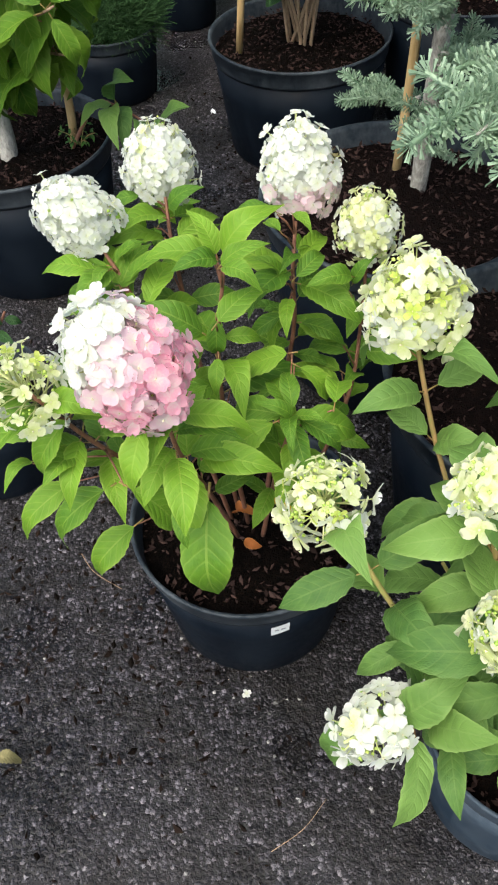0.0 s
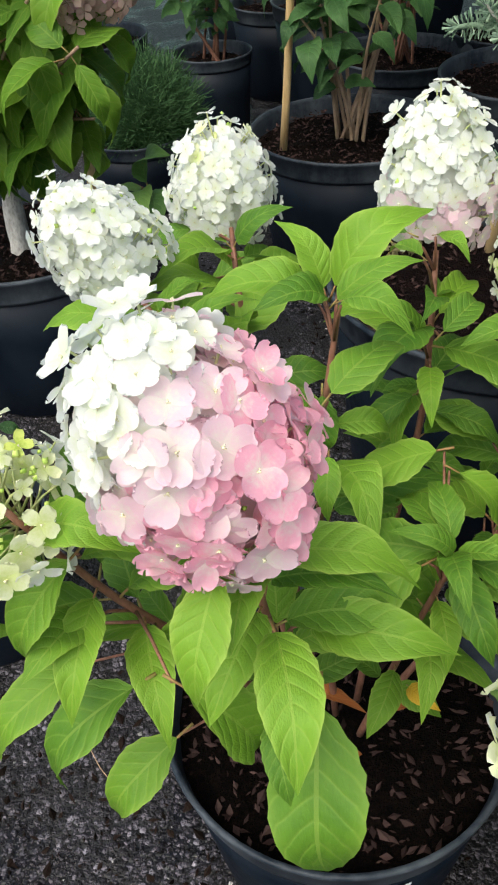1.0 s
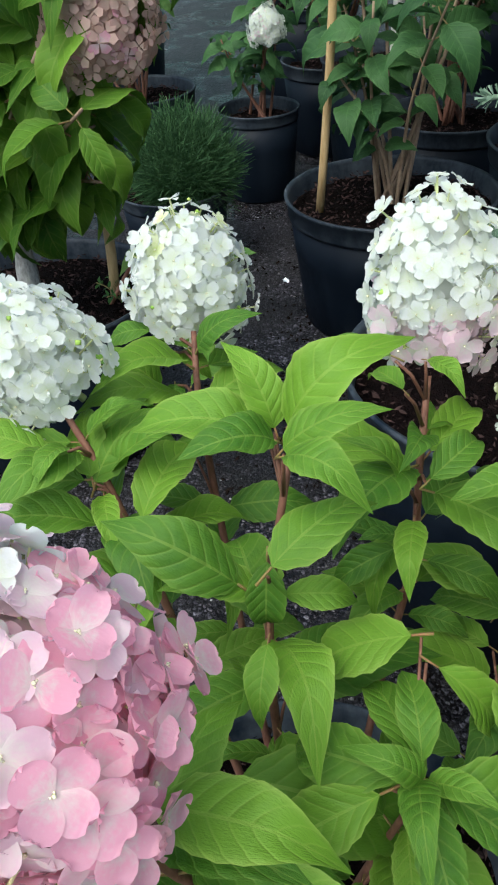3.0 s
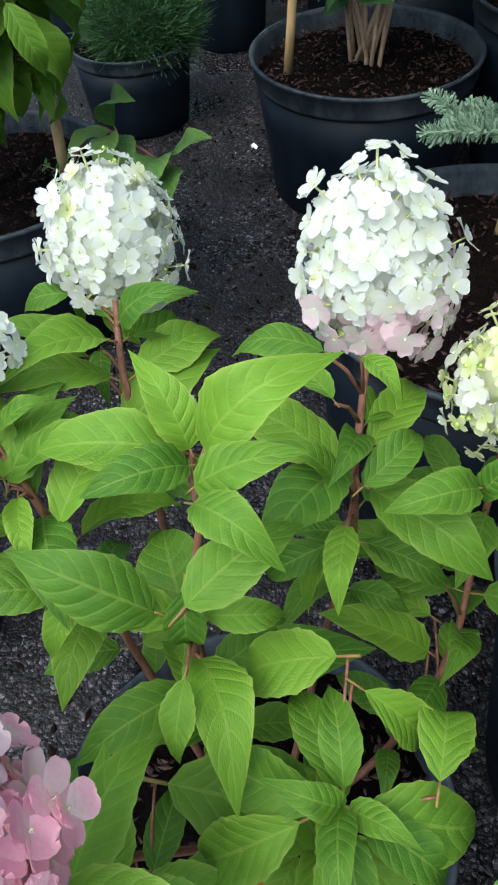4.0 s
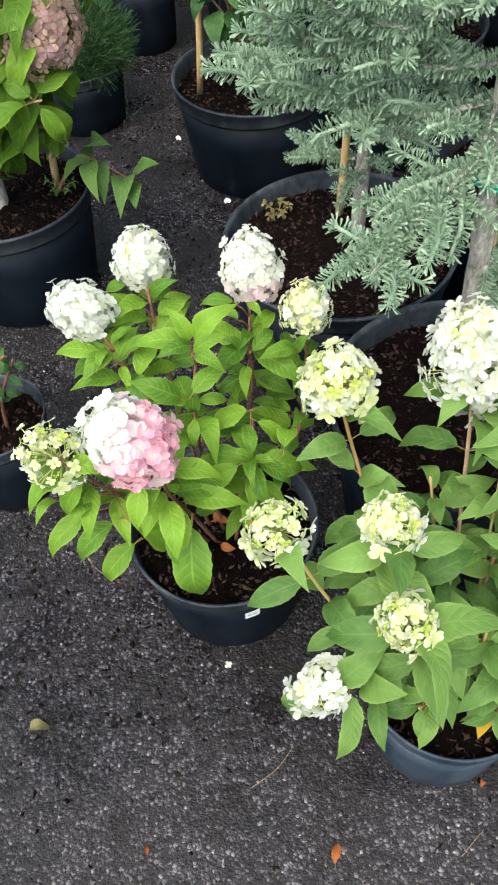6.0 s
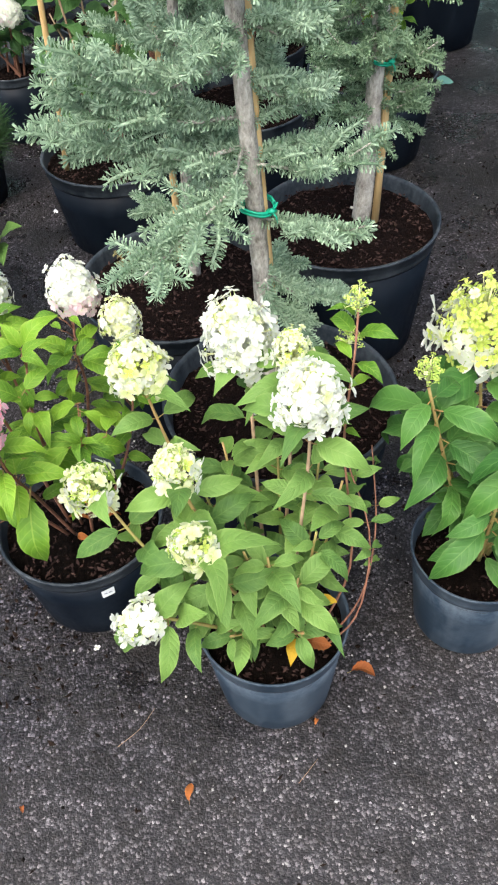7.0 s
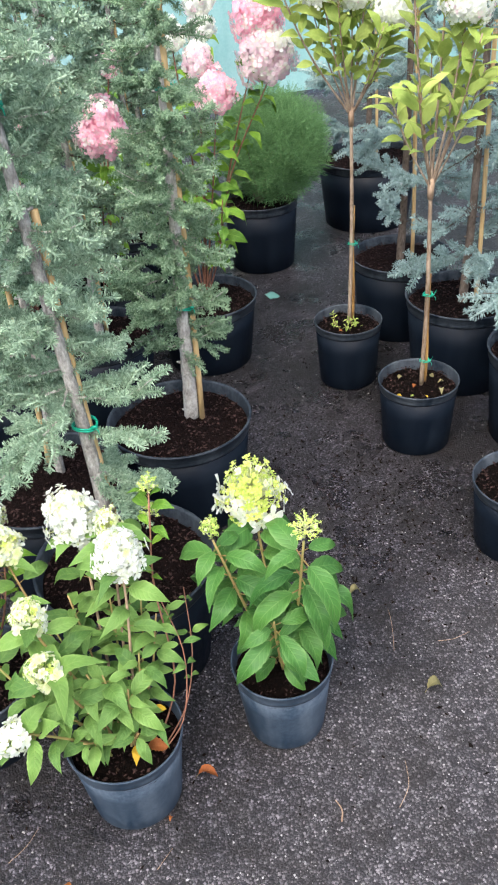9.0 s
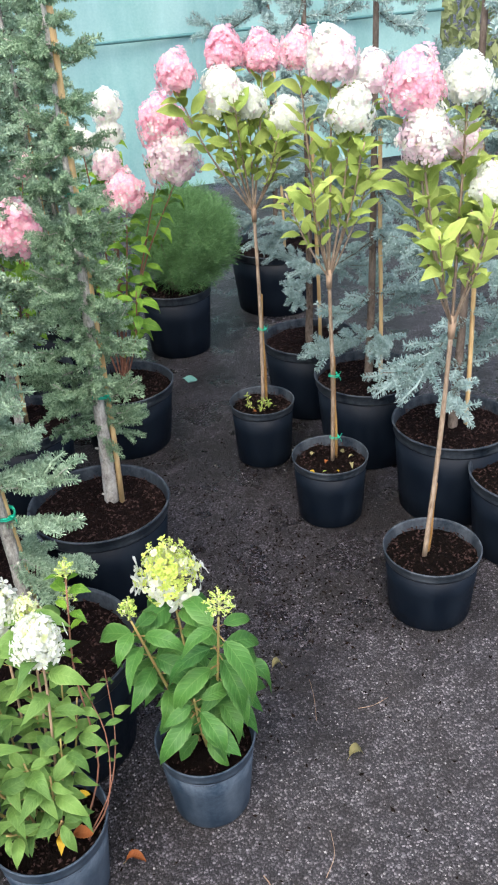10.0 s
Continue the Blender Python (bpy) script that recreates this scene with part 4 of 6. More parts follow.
L_CENTRAL = [
    (0.003, 0.809, 0.616, -0.016, 0.827, 0.655),
    (0.011, 0.81, 0.615, 0.057, 0.82, 0.662),
    (0.009, 0.782, 0.624, 0.049, 0.779, 0.652),
    (0.003, 0.802, 0.614, -0.034, 0.776, 0.627),
    (-0.001, 0.813, 0.61, -0.061, 0.807, 0.619),
    (0.01, 0.768, 0.631, 0.043, 0.744, 0.633),
    (0.002, 0.751, 0.581, 0.049, 0.793, 0.593),
    (-0.013, 0.766, 0.558, -0.069, 0.768, 0.597),
    (0, 0.773, 0.573, -0.002, 0.762, 0.53),
    (0.002, 0.74, 0.552, -0.001, 0.709, 0.535),
    (0.006, 0.784, 0.462, 0.079, 0.79, 0.492),
]
L_B = [
    (-0.085, 0.946, 0.547, -0.127, 0.931, 0.584),
    (-0.085, 1.052, 0.481, -0.036, 1.056, 0.517),
    (-0.083, 0.951, 0.591, -0.117, 0.952, 0.582),
    (-0.054, 0.895, 0.533, -0.004, 0.935, 0.567),
    (-0.073, 0.945, 0.555, -0.066, 0.913, 0.547),
    (-0.072, 0.959, 0.571, -0.049, 0.945, 0.564),
]
L_A1 = [
    (-0.112, 0.826, 0.585, -0.171, 0.835, 0.591),
    (-0.106, 0.828, 0.59, -0.115, 0.799, 0.593),
    (-0.097, 0.833, 0.561, -0.069, 0.869, 0.592),
    (-0.098, 0.833, 0.565, -0.109, 0.874, 0.588),
    (-0.092, 0.814, 0.549, -0.149, 0.791, 0.572),
    (-0.092, 0.828, 0.56, -0.08, 0.791, 0.555),
    (-0.069, 0.793, 0.529, -0.115, 0.775, 0.546),
    (-0.06, 0.8, 0.531, -0.072, 0.767, 0.513),
    (-0.071, 0.816, 0.547, -0.048, 0.869, 0.563),
    (-0.086, 0.843, 0.577, -0.058, 0.871, 0.566),
]
L_C = [
    (0.076, 0.866, 0.619, 0.093, 0.844, 0.618),
    (0.061, 0.867, 0.619, 0.016, 0.877, 0.617),
    (0.064, 0.835, 0.62, 0.047, 0.859, 0.618),
    (0.076, 0.826, 0.572, 0.109, 0.859, 0.581),
    (0.066, 0.836, 0.56, 0.04, 0.837, 0.594),
    (0.071, 0.822, 0.55, 0.066, 0.781, 0.545),
    (0.066, 0.832, 0.523, 0.027, 0.827, 0.495),
    (0.069, 0.835, 0.526, 0.044, 0.834, 0.527),
]
L_D = [
    (0.132, 0.833, 0.565, 0.089, 0.812, 0.575),
    (0.127, 0.849, 0.463, 0.072, 0.874, 0.485),
    (0.139, 0.889, 0.499, 0.121, 0.926, 0.505),
    (0.126, 0.836, 0.4, 0.063, 0.843, 0.434),
    (0.13, 0.853, 0.413, 0.089, 0.881, 0.408),
    (0.135, 0.837, 0.555, 0.151, 0.837, 0.587),
    (0.148, 0.93, 0.357, 0.171, 0.94, 0.396),
]
L_STAR = [
    (0.068, 0.709, 0.504, 0.046, 0.763, 0.5),
    (0.069, 0.71, 0.504, 0.063, 0.754, 0.516),
    (0.066, 0.707, 0.503, 0.013, 0.731, 0.488),
    (0.068, 0.706, 0.503, 0.038, 0.705, 0.527),
    (0.068, 0.705, 0.502, 0.067, 0.661, 0.52),
    (0.071, 0.705, 0.502, 0.097, 0.687, 0.519),
    (0.07, 0.702, 0.501, 0.083, 0.652, 0.479),
    (0.073, 0.704, 0.502, 0.119, 0.682, 0.479),
    (0.072, 0.706, 0.503, 0.135, 0.711, 0.471),
    (0.056, 0.702, 0.502, 0.006, 0.693, 0.463),
    (0.071, 0.76, 0.534, 0.017, 0.767, 0.498),
    (0.109, 0.71, 0.508, 0.119, 0.76, 0.489),
    (0.073, 0.751, 0.527, 0.105, 0.746, 0.483),
]
L_FRONT = [
    (-0.05, 0.612, 0.605, -0.063, 0.572, 0.57),
    (-0.031, 0.622, 0.549, -0.022, 0.557, 0.533),
    (-0.009, 0.634, 0.483, -0.013, 0.569, 0.401),
    (-0.08, 0.616, 0.521, -0.044, 0.613, 0.462),
    (-0.034, 0.605, 0.509, -0.026, 0.571, 0.491),
    (-0.094, 0.675, 0.379, -0.151, 0.643, 0.329),
    (-0.098, 0.632, 0.497, -0.158, 0.605, 0.452),
    (-0.149, 0.686, 0.44, -0.21, 0.646, 0.408),
    (-0.188, 0.692, 0.463, -0.207, 0.658, 0.473),
    (-0.12, 0.65, 0.575, -0.156, 0.625, 0.528),
    (-0.128, 0.654, 0.52, -0.147, 0.612, 0.532),
]
L_RIGHT = [
    (-0.03, 0.65, 0.57, 0.033, 0.635, 0.576),
    (-0.015, 0.662, 0.504, 0.055, 0.635, 0.514),
    (-0.022, 0.727, 0.464, 0.079, 0.724, 0.426),
]


# ---------- flower colours ----------
def all_white(s, w, n, rng):
    return (F_CREAM if s > 0.8 and rng.random() < 0.15 else F_WHITE), (0.75 if s > 0.85 else 1.0)


def white_blush(s, w, n, rng):
    if s < 0.4 and n.x > -0.75 and rng.random() < 0.85:
        return F_BLUSH, 1.0
    return F_WHITE, (0.8 if s > 0.85 else 1.0)


def cream_white(s, w, n, rng):
    k = rng.random()
    if s < 0.4:
        return (F_OPEN if k < 0.45 else F_CREAM), 1.12
    return (F_LIME if k < 0.14 else F_OPEN if k > 0.9 else F_CREAM), (0.92 if k > 0.6 else 0.68)


def loose_white(s, w, n, rng):
    return (F_CREAM if s > 0.7 and rng.random() < 0.3 else F_OPEN), (0.8 if s > 0.85 else 1.0)


def lime_young(s, w, n, rng):
    return (F_LIME if rng.random() < 0.75 else F_CREAM), 0.6


def lime_star(s, w, n, rng):
    if s < 0.2 and rng.random() < 0.7:
        return F_STAR, 1.9
    k = rng.random()
    return (F_LIME if k < 0.85 else F_CREAM), (0.85 if s < 0.6 else 0.7)


def pale_young(s, w, n, rng):
    return (F_CREAM if rng.random() < 0.55 else F_WHITE), 0.9


WHITE_SIDE = Vector((-0.62, 0.0, 0.78)).normalized()


def white_to_pink(s, w, n, rng):
    d = n.dot(WHITE_SIDE) + rng.uniform(-0.16, 0.16)
    if d > 0.46:
        return N_WHITE, 0.92
    if d > 0.2:
        return (N_BLUSH if rng.random() < 0.7 else N_WHITE), 1.0
    k = rng.random()
    return (N_PINK if k < 0.72 else N_BLUSH), 1.1


def head_at(owner, origin, centre, axis, height, radius, count, size, choose, seed, label, **kw):
    a = Vector(axis).normalized()
    return flower_head(owner, origin, Vector(centre) - a * height * 0.45, a, height, radius, count, size, choose, seed, label, **kw)


# ---------- hydrangea with the pink head ----------
def build_hydrangea_pink():
    o = (0.012, 0.801, 0.0)
    rng = random.Random(11)
    h = thing("potted_hydrangea", o[0], o[1], "fresh green hydrangea with pink and white heads in black pot", "potted plant", "hydrangeas in the front row")
    p = pot(h, 0.15, 0.22, M_POT, M_SOIL, 0.03, 0.8, 1, "dark blue-black plastic nursery pot")
    # price label on the pot's front
    g = Geo()
    a0 = math.atan2(0.636 - 0.801, 0.057 - 0.012)
    verts, faces = [], []
    for j in range(2):
        for i in range(6):
            a = a0 + (i - 2.5) * 0.033
            z = 0.148 + j * 0.025 + i * 0.0008
            r = 0.1222 + 0.0248 * z / 0.19
            verts.append((r * math.cos(a), r * math.sin(a), z))
    for i in range(5):
        faces.append((i, i + 1, i + 7, i + 6))
    g.add(verts, faces)
    lab = part("label", g.mesh("label", [M_LABEL]), p, None, "small white torn paper label")
    b = Geo()
    for k, (s0, s1) in enumerate(((-1.6, -0.4), (0.2, 1.4))):
        vs = []
        for z in (0.161, 0.165):
            for s in (s0, s1):
                a = a0 + s * 0.033
                r = 0.1227 + 0.0248 * z / 0.19
                vs.append((r * math.cos(a), r * math.sin(a), z))
        b.add(vs, [(0, 1, 3, 2)])
    part("print", b.mesh("print", [M_GREY_BAR]), lab)

    def shoot(pts, leaves, r0=0.0032, r1=0.0018, material=None, pool=None, up=(0, -0.35, 1)):
        s, path = stem_part(h, o, pts, r0, r1, material or M_STEM, "stem", 16, 7, rng, [q[:3] for q in leaves])
        for ax, ay, az, bx, by, bz in leaves:
            a, b = Vector((ax, ay, az)), Vector((bx, by, bz))
            put_leaf(s, o, pool or LEAVES_A, a - (b - a) * 0.1, b + (b - a) * 0.04, rng, up, 0.25, 0.98)
        return s, path
    s_mid, p_mid = shoot([(0.012, 0.80, 0.19), (0.0, 0.775, 0.40), (-0.001, 0.77, 0.53), (0.01, 0.79, 0.613)], L_CENTRAL)
    s_c, p_c = shoot([(0.03, 0.81, 0.19), (0.06, 0.85, 0.38), (0.076, 0.86, 0.48), (0.075, 0.85, 0.56), (0.079, 0.875, 0.605)], L_C)
    s_d, p_d = shoot([(0.04, 0.80, 0.19), (0.10, 0.81, 0.30), (0.136, 0.83, 0.40), (0.15, 0.87, 0.47), (0.152, 0.875, 0.565)], L_D)
    s_b, p_b = shoot([(0.0, 0.82, 0.19), (-0.03, 0.87, 0.38), (-0.05, 0.905, 0.55), (-0.055, 0.935, 0.6)], L_B)
    s_a, p_a = shoot([(-0.01, 0.81, 0.19), (-0.05, 0.82, 0.40), (-0.088, 0.835, 0.55), (-0.112, 0.85, 0.6)], L_A1)
    s_p, p_p = shoot([(0.0, 0.78, 0.19), (-0.02, 0.70, 0.40), (-0.035, 0.655, 0.52), (-0.0415, 0.65, 0.6)], L_RIGHT)
    s_l, p_l = shoot([(-0.01, 0.78, 0.19), (-0.07, 0.70, 0.42), (-0.115, 0.67, 0.52), (-0.15, 0.655, 0.6)], L_FRONT)
    s_s, p_s = shoot([(0.03, 0.78, 0.19), (0.05, 0.73, 0.38), (0.068, 0.704, 0.495)], L_STAR)
    # inner leaves between the stems
    for s, path, n, st, en in ((s_mid, p_mid, 6, 0.25, 0.72), (s_c, p_c, 8, 0.3, 0.85), (s_d, p_d, 7, 0.28, 0.85), (s_b, p_b, 8, 0.3, 0.9), (s_a, p_a, 8, 0.3, 0.88), (s_l, p_l, 9, 0.35, 0.95), (s_s, p_s, 6, 0.35, 0.85), (s_p, p_p, 8, 0.32, 0.85)):
        leaf_pairs(s, o, path, LEAVES_A, rng, st, en, n, 0.082 if s in (s_l, s_p) else 0.074, 0.2, rng.uniform(0, 3), 0.4)
    put_leaf(s_s, o, LEAVES_GOLD, (0.05, 0.702, 0.385), (0.064, 0.68, 0.394), rng, (0, -0.7, 1), 0.2, 0.8)
    for a in ((0.005, 0.76, 0.215, 0.03, 0.75, 0.215), (0.0, 0.80, 0.215, 0.02, 0.785, 0.24), (0.06, 0.79, 0.21, 0.085, 0.80, 0.215)):
        put_leaf(s_mid, o, LEAVES_DRY, a[:3], a[3:], rng)
    head_at(h, o, (-0.058, 0.631, 0.656), (-0.42, -0.05, 0.87), 0.114, 0.0445, 165, 0.0198, white_to_pink, 21, "large flower head fading from white to pink", buds=40, open_in=0.12, wide_at=0.36, cone=0.12, core=0.66, core_mat=M_BLUSH)
    head_at(h, o, (-0.138, 0.869, 0.629), (-0.55, -0.2, 0.82), 0.084, 0.04, 105, 0.0172, all_white, 22, "white flower head", buds=30, wide_at=0.28, cone=0.2, core=0.66)
    head_at(h, o, (-0.062, 0.973, 0.622), (-0.03, -0.1, 1), 0.084, 0.043, 112, 0.0172, all_white, 23, "white flower head", buds=30, wide_at=0.28, cone=0.2, core=0.66)
    head_at(h, o, (0.084, 0.911, 0.645), (-0.08, -0.05, 1), 0.098, 0.045, 125, 0.018, white_blush, 24, "white flower head with blush pink lower florets", buds=20, wide_at=0.26, cone=0.24, core=0.66)
    head_at(h, o, (0.151, 0.874, 0.597), (-0.05, -0.1, 1), 0.078, 0.035, 70, 0.0165, pale_young, 25, "greenish white flower head", buds=70, core=0.62)
    head_at(h, o, (-0.157, 0.654, 0.612), (-0.3, -0.3, 0.9), 0.09, 0.042, 46, 0.0195, cream_white, 26, "cream flower head with gaps between its florets", buds=90, core=0.0, wide_at=0.22, cone=0.25, tail=5)


build_hydrangea_pink()


# ---------- hydrangea with cream heads ----------
def build_hydrangea_cream():
    o = (0.325, 0.530, 0.0)
    rng = random.Random(31)
    h = thing("potted_hydrangea", o[0], o[1], "loose green hydrangea with many cream heads in grey-blue pot", "potted plant", "hydrangeas in the front row")
    pot(h, 0.124, 0.22, M_POT_BLUE, M_SOIL, 0.035, 0.8, 2, "dusty grey-blue plastic nursery pot")
    heads = [
        ((0.171, 0.711, 0.645), (-0.1, -0.1, 1), 0.09, 0.048, 92, 0.0245, cream_white, 150, [(0.30, 0.54, 0.19), (0.26, 0.60, 0.33), (0.205, 0.68, 0.48)], 4),
        ((0.088, 0.557, 0.572), (-0.25, -0.45, 0.8), 0.066, 0.041, 42, 0.0258, cream_white, 130, [(0.30, 0.53, 0.19), (0.22, 0.52, 0.33), (0.15, 0.53, 0.45)], 4),
        ((0.121, 0.445, 0.395), (-0.75, -0.5, 0.35), 0.062, 0.036, 32, 0.027, loose_white, 60, [(0.29, 0.51, 0.19), (0.25, 0.48, 0.28), (0.18, 0.462, 0.36)], 4),
        ((0.208, 0.532, 0.617), (-0.05, -0.25, 1), 0.06, 0.036, 32, 0.0265, cream_white, 120, [(0.32, 0.53, 0.19), (0.27, 0.53, 0.38), (0.225, 0.532, 0.52)], 4),
        ((0.215, 0.454, 0.551), (-0.2, -0.4, 0.9), 0.06, 0.035, 31, 0.0265, cream_white, 120, [(0.31, 0.51, 0.19), (0.28, 0.49, 0.33), (0.24, 0.465, 0.46)], 4),
        ((0.320, 0.702, 0.685), (-0.1, -0.15, 1), 0.118, 0.061, 135, 0.0248, loose_white, 70, [(0.33, 0.56, 0.19), (0.325, 0.62, 0.38), (0.33, 0.69, 0.55)], 5),
        ((0.393, 0.558, 0.685), (0.05, -0.3, 1), 0.092, 0.056, 105, 0.025, loose_white, 70, [(0.35, 0.53, 0.19), (0.37, 0.54, 0.38), (0.39, 0.555, 0.57)], 5),
        ((0.388, 0.651, 0.688), (0.1, 0, 1), 0.06, 0.03, 60, 0.015, cream_white, 80, [(0.34, 0.56, 0.19), (0.365, 0.60, 0.40), (0.383, 0.64, 0.58)], 4),
    ]
    for i, (c, ax, ht, r, n, size, choose, buds, pts, pairs) in enumerate(heads):
        foot = Vector(c) - Vector(ax).normalized() * ht * 0.45
        s, path = stem_part(h, o, [*pts, foot], 0.0034, 0.0022, M_STEM_GREEN if i < 5 else M_TWIG, "stem", 16, 6, rng)
        leaf_pairs(s, o, path, LEAVES_B, rng, 0.3, 0.93, pairs + 2, 0.094, 0.2, rng.uniform(0, 3), 0.3, (0, -0.45, 1), 0.4, False)
        head_at(h, o, c, ax, ht, r, n, size, choose, 40 + i, "cream to white loose flower head", buds=buds, open_in=0.4, core=0.3 if n > 100 else 0.0, wide_at=0.22, cone=0.3, tail=4 + i % 3)
    # tall thin shoots with a budding tip
    s, path = stem_part(h, o, [(0.395, 0.50, 0.19), (0.452, 0.53, 0.34), (0.448, 0.59, 0.54), (0.464, 0.62, 0.674), (0.475, 0.652, 0.735)], 0.0022, 0.0016, M_STEM, "stem", 18, 6, rng)
    leaf_pairs(s, o, path, LEAVES_A, rng, 0.55, 0.95, 5, 0.058, 0.35, 0.4, 0.3)
    head_at(h, o, (0.475, 0.654, 0.75), (0, -0.1, 1), 0.038, 0.021, 18, 0.0125, lime_young, 55, "small lime green flower bud cluster", buds=110, core=0.0)
    head_at(h, o, (0.472, 0.675, 0.665), (0.2, 0.1, 1), 0.03, 0.02, 12, 0.012, lime_young, 56, "small lime green flower bud cluster", buds=110, core=0.0)
    s, path = stem_part(h, o, [(0.40, 0.48, 0.19), (0.462, 0.50, 0.28), (0.5, 0.57, 0.36), (0.513, 0.664, 0.45)], 0.0019, 0.0012, M_STEM, "stem", 16, 6, rng)
    leaf_pairs(s, o, path, LEAVES_B, rng, 0.5, 0.98, 3, 0.05, 0.2, 1.0)
    s, path = stem_part(h, o, [(0.395, 0.47, 0.19), (0.452, 0.475, 0.28), (0.478, 0.53, 0.40), (0.455, 0.60, 0.5)], 0.0019, 0.0012, M_STEM, "stem", 14, 6, rng)
    leaf_pairs(s, o, path, LEAVES_B, rng, 0.6, 0.99, 4, 0.06, 0.3, 0.7)
    # leafy shoots in the middle and low at the front
    for tip, mid, pairs, ln in (((0.315, 0.47, 0.47), (0.325, 0.49, 0.33), 4, 0.066), ((0.355, 0.455, 0.43), (0.345, 0.48, 0.3), 4, 0.07), ((0.285, 0.50, 0.45), (0.31, 0.51, 0.32), 4, 0.07), ((0.39, 0.50, 0.47), (0.37, 0.51, 0.33), 3, 0.065), ((0.25, 0.44, 0.33), (0.29, 0.48, 0.26), 4, 0.055), ((0.355, 0.42, 0.34), (0.345, 0.47, 0.26), 3, 0.055), ((0.36, 0.64, 0.52), (0.35, 0.58, 0.35), 4, 0.075), ((0.28, 0.65, 0.52), (0.3, 0.6, 0.35), 4, 0.075), ((0.42, 0.62, 0.50), (0.39, 0.57, 0.34), 3, 0.07), ((0.2, 0.58, 0.44), (0.26, 0.56, 0.32), 4, 0.07), ((0.24, 0.62, 0.46), (0.28, 0.58, 0.32), 4, 0.075), ((0.17, 0.5, 0.4), (0.25, 0.51, 0.3), 4, 0.065), ((0.44, 0.56, 0.5), (0.4, 0.54, 0.33), 4, 0.065)):
        s, path = stem_part(h, o, [(0.325 + rng.uniform(-0.04, 0.04), 0.52 + rng.uniform(-0.03, 0.03), 0.185), mid, tip], 0.003, 0.0018, M_STEM_GREEN, "stem", 12, 6, rng)
        leaf_pairs(s, o, path, LEAVES_B, rng, 0.35, 0.99, pairs + 2, ln * 1.2, 0.3, rng.uniform(0, 3), 0.3, (0, -0.5, 1), 0.4)
    put_leaf(s, o, LEAVES_B, (0.385, 0.46, 0.29), (0.404, 0.387, 0.345), rng)
    put_leaf(s, o, LEAVES_GOLD, (0.36, 0.47, 0.24), (0.335, 0.43, 0.235), rng)
    put_leaf(s, o, LEAVES_GOLD, (0.39, 0.5, 0.3), (0.42, 0.48, 0.31), rng)
    put_leaf(s, o, LEAVES_DRY, (0.36, 0.48, 0.2), (0.41, 0.46, 0.205), rng)


build_hydrangea_cream()


# ---------- hydrangea with the lime head ----------
def build_hydrangea_lime():
    o = (0.701, 0.602, 0.0)
    rng = random.Random(61)
    h = thing("potted_hydrangea", o[0], o[1], "compact deep green hydrangea with lime head in grey-blue pot", "potted plant", "hydrangeas in the front row")
    pot(h, 0.115, 0.219, M_POT_BLUE, M_SOIL, 0.035, 0.8, 3, "dusty grey-blue plastic nursery pot")
    for pts, pairs, ln, turn in (([(0.70, 0.61, 0.19), (0.70, 0.66, 0.36), (0.70, 0.71, 0.48), (0.702, 0.735, 0.535)], 5, 0.105, 0.5), ([(0.71, 0.60, 0.19), (0.735, 0.57, 0.40), (0.745, 0.54, 0.61)], 6, 0.105, 0.2), ([(0.69, 0.61, 0.19), (0.63, 0.63, 0.40), (0.585, 0.646, 0.575)], 6, 0.1, 0.9), ([(0.70, 0.59, 0.19), (0.68, 0.55, 0.32), (0.67, 0.53, 0.42)], 4, 0.1, 0.2), ([(0.72, 0.60, 0.19), (0.76, 0.60, 0.34), (0.78, 0.61, 0.45)], 4, 0.095, 0.7), ([(0.69, 0.63, 0.19), (0.66, 0.68, 0.34), (0.65, 0.7, 0.47)], 4, 0.095, 0.4)):
        s, path = stem_part(h, o, pts, 0.004, 0.0026, M_STEM_GREEN, "stem", 16, 6, rng)
        leaf_pairs(s, o, path, LEAVES_C, rng, 0.22, 0.97, pairs + 4, ln * 1.32, -0.15, turn, 0.25, (0, -0.5, 1), 0.3)
    head_at(h, o, (0.700, 0.750, 0.612), (0.02, -0.1, 1), 0.15, 0.084, 125, 0.027, lime_star, 71, "lime green flower head with white star florets at its foot", buds=260, wide_at=0.16, cone=0.42, open_in=0.5, core=0.0)
    head_at(h, o, (0.747, 0.532, 0.655), (0.05, -0.1, 1), 0.045, 0.034, 30, 0.0125, lime_young, 72, "lime green bud cluster", buds=260, core=0.0)
    head_at(h, o, (0.583, 0.648, 0.61), (-0.05, -0.1, 1), 0.05, 0.02, 22, 0.0125, lime_young, 73, "lime green bud cluster", buds=260, core=0.0)


build_hydrangea_lime()


# ---------- conifers in big tubs ----------
def rows_of(first, last, step, count):
    return [(first + step * i, count) for i in range(int((last - first) / step) + 1)]


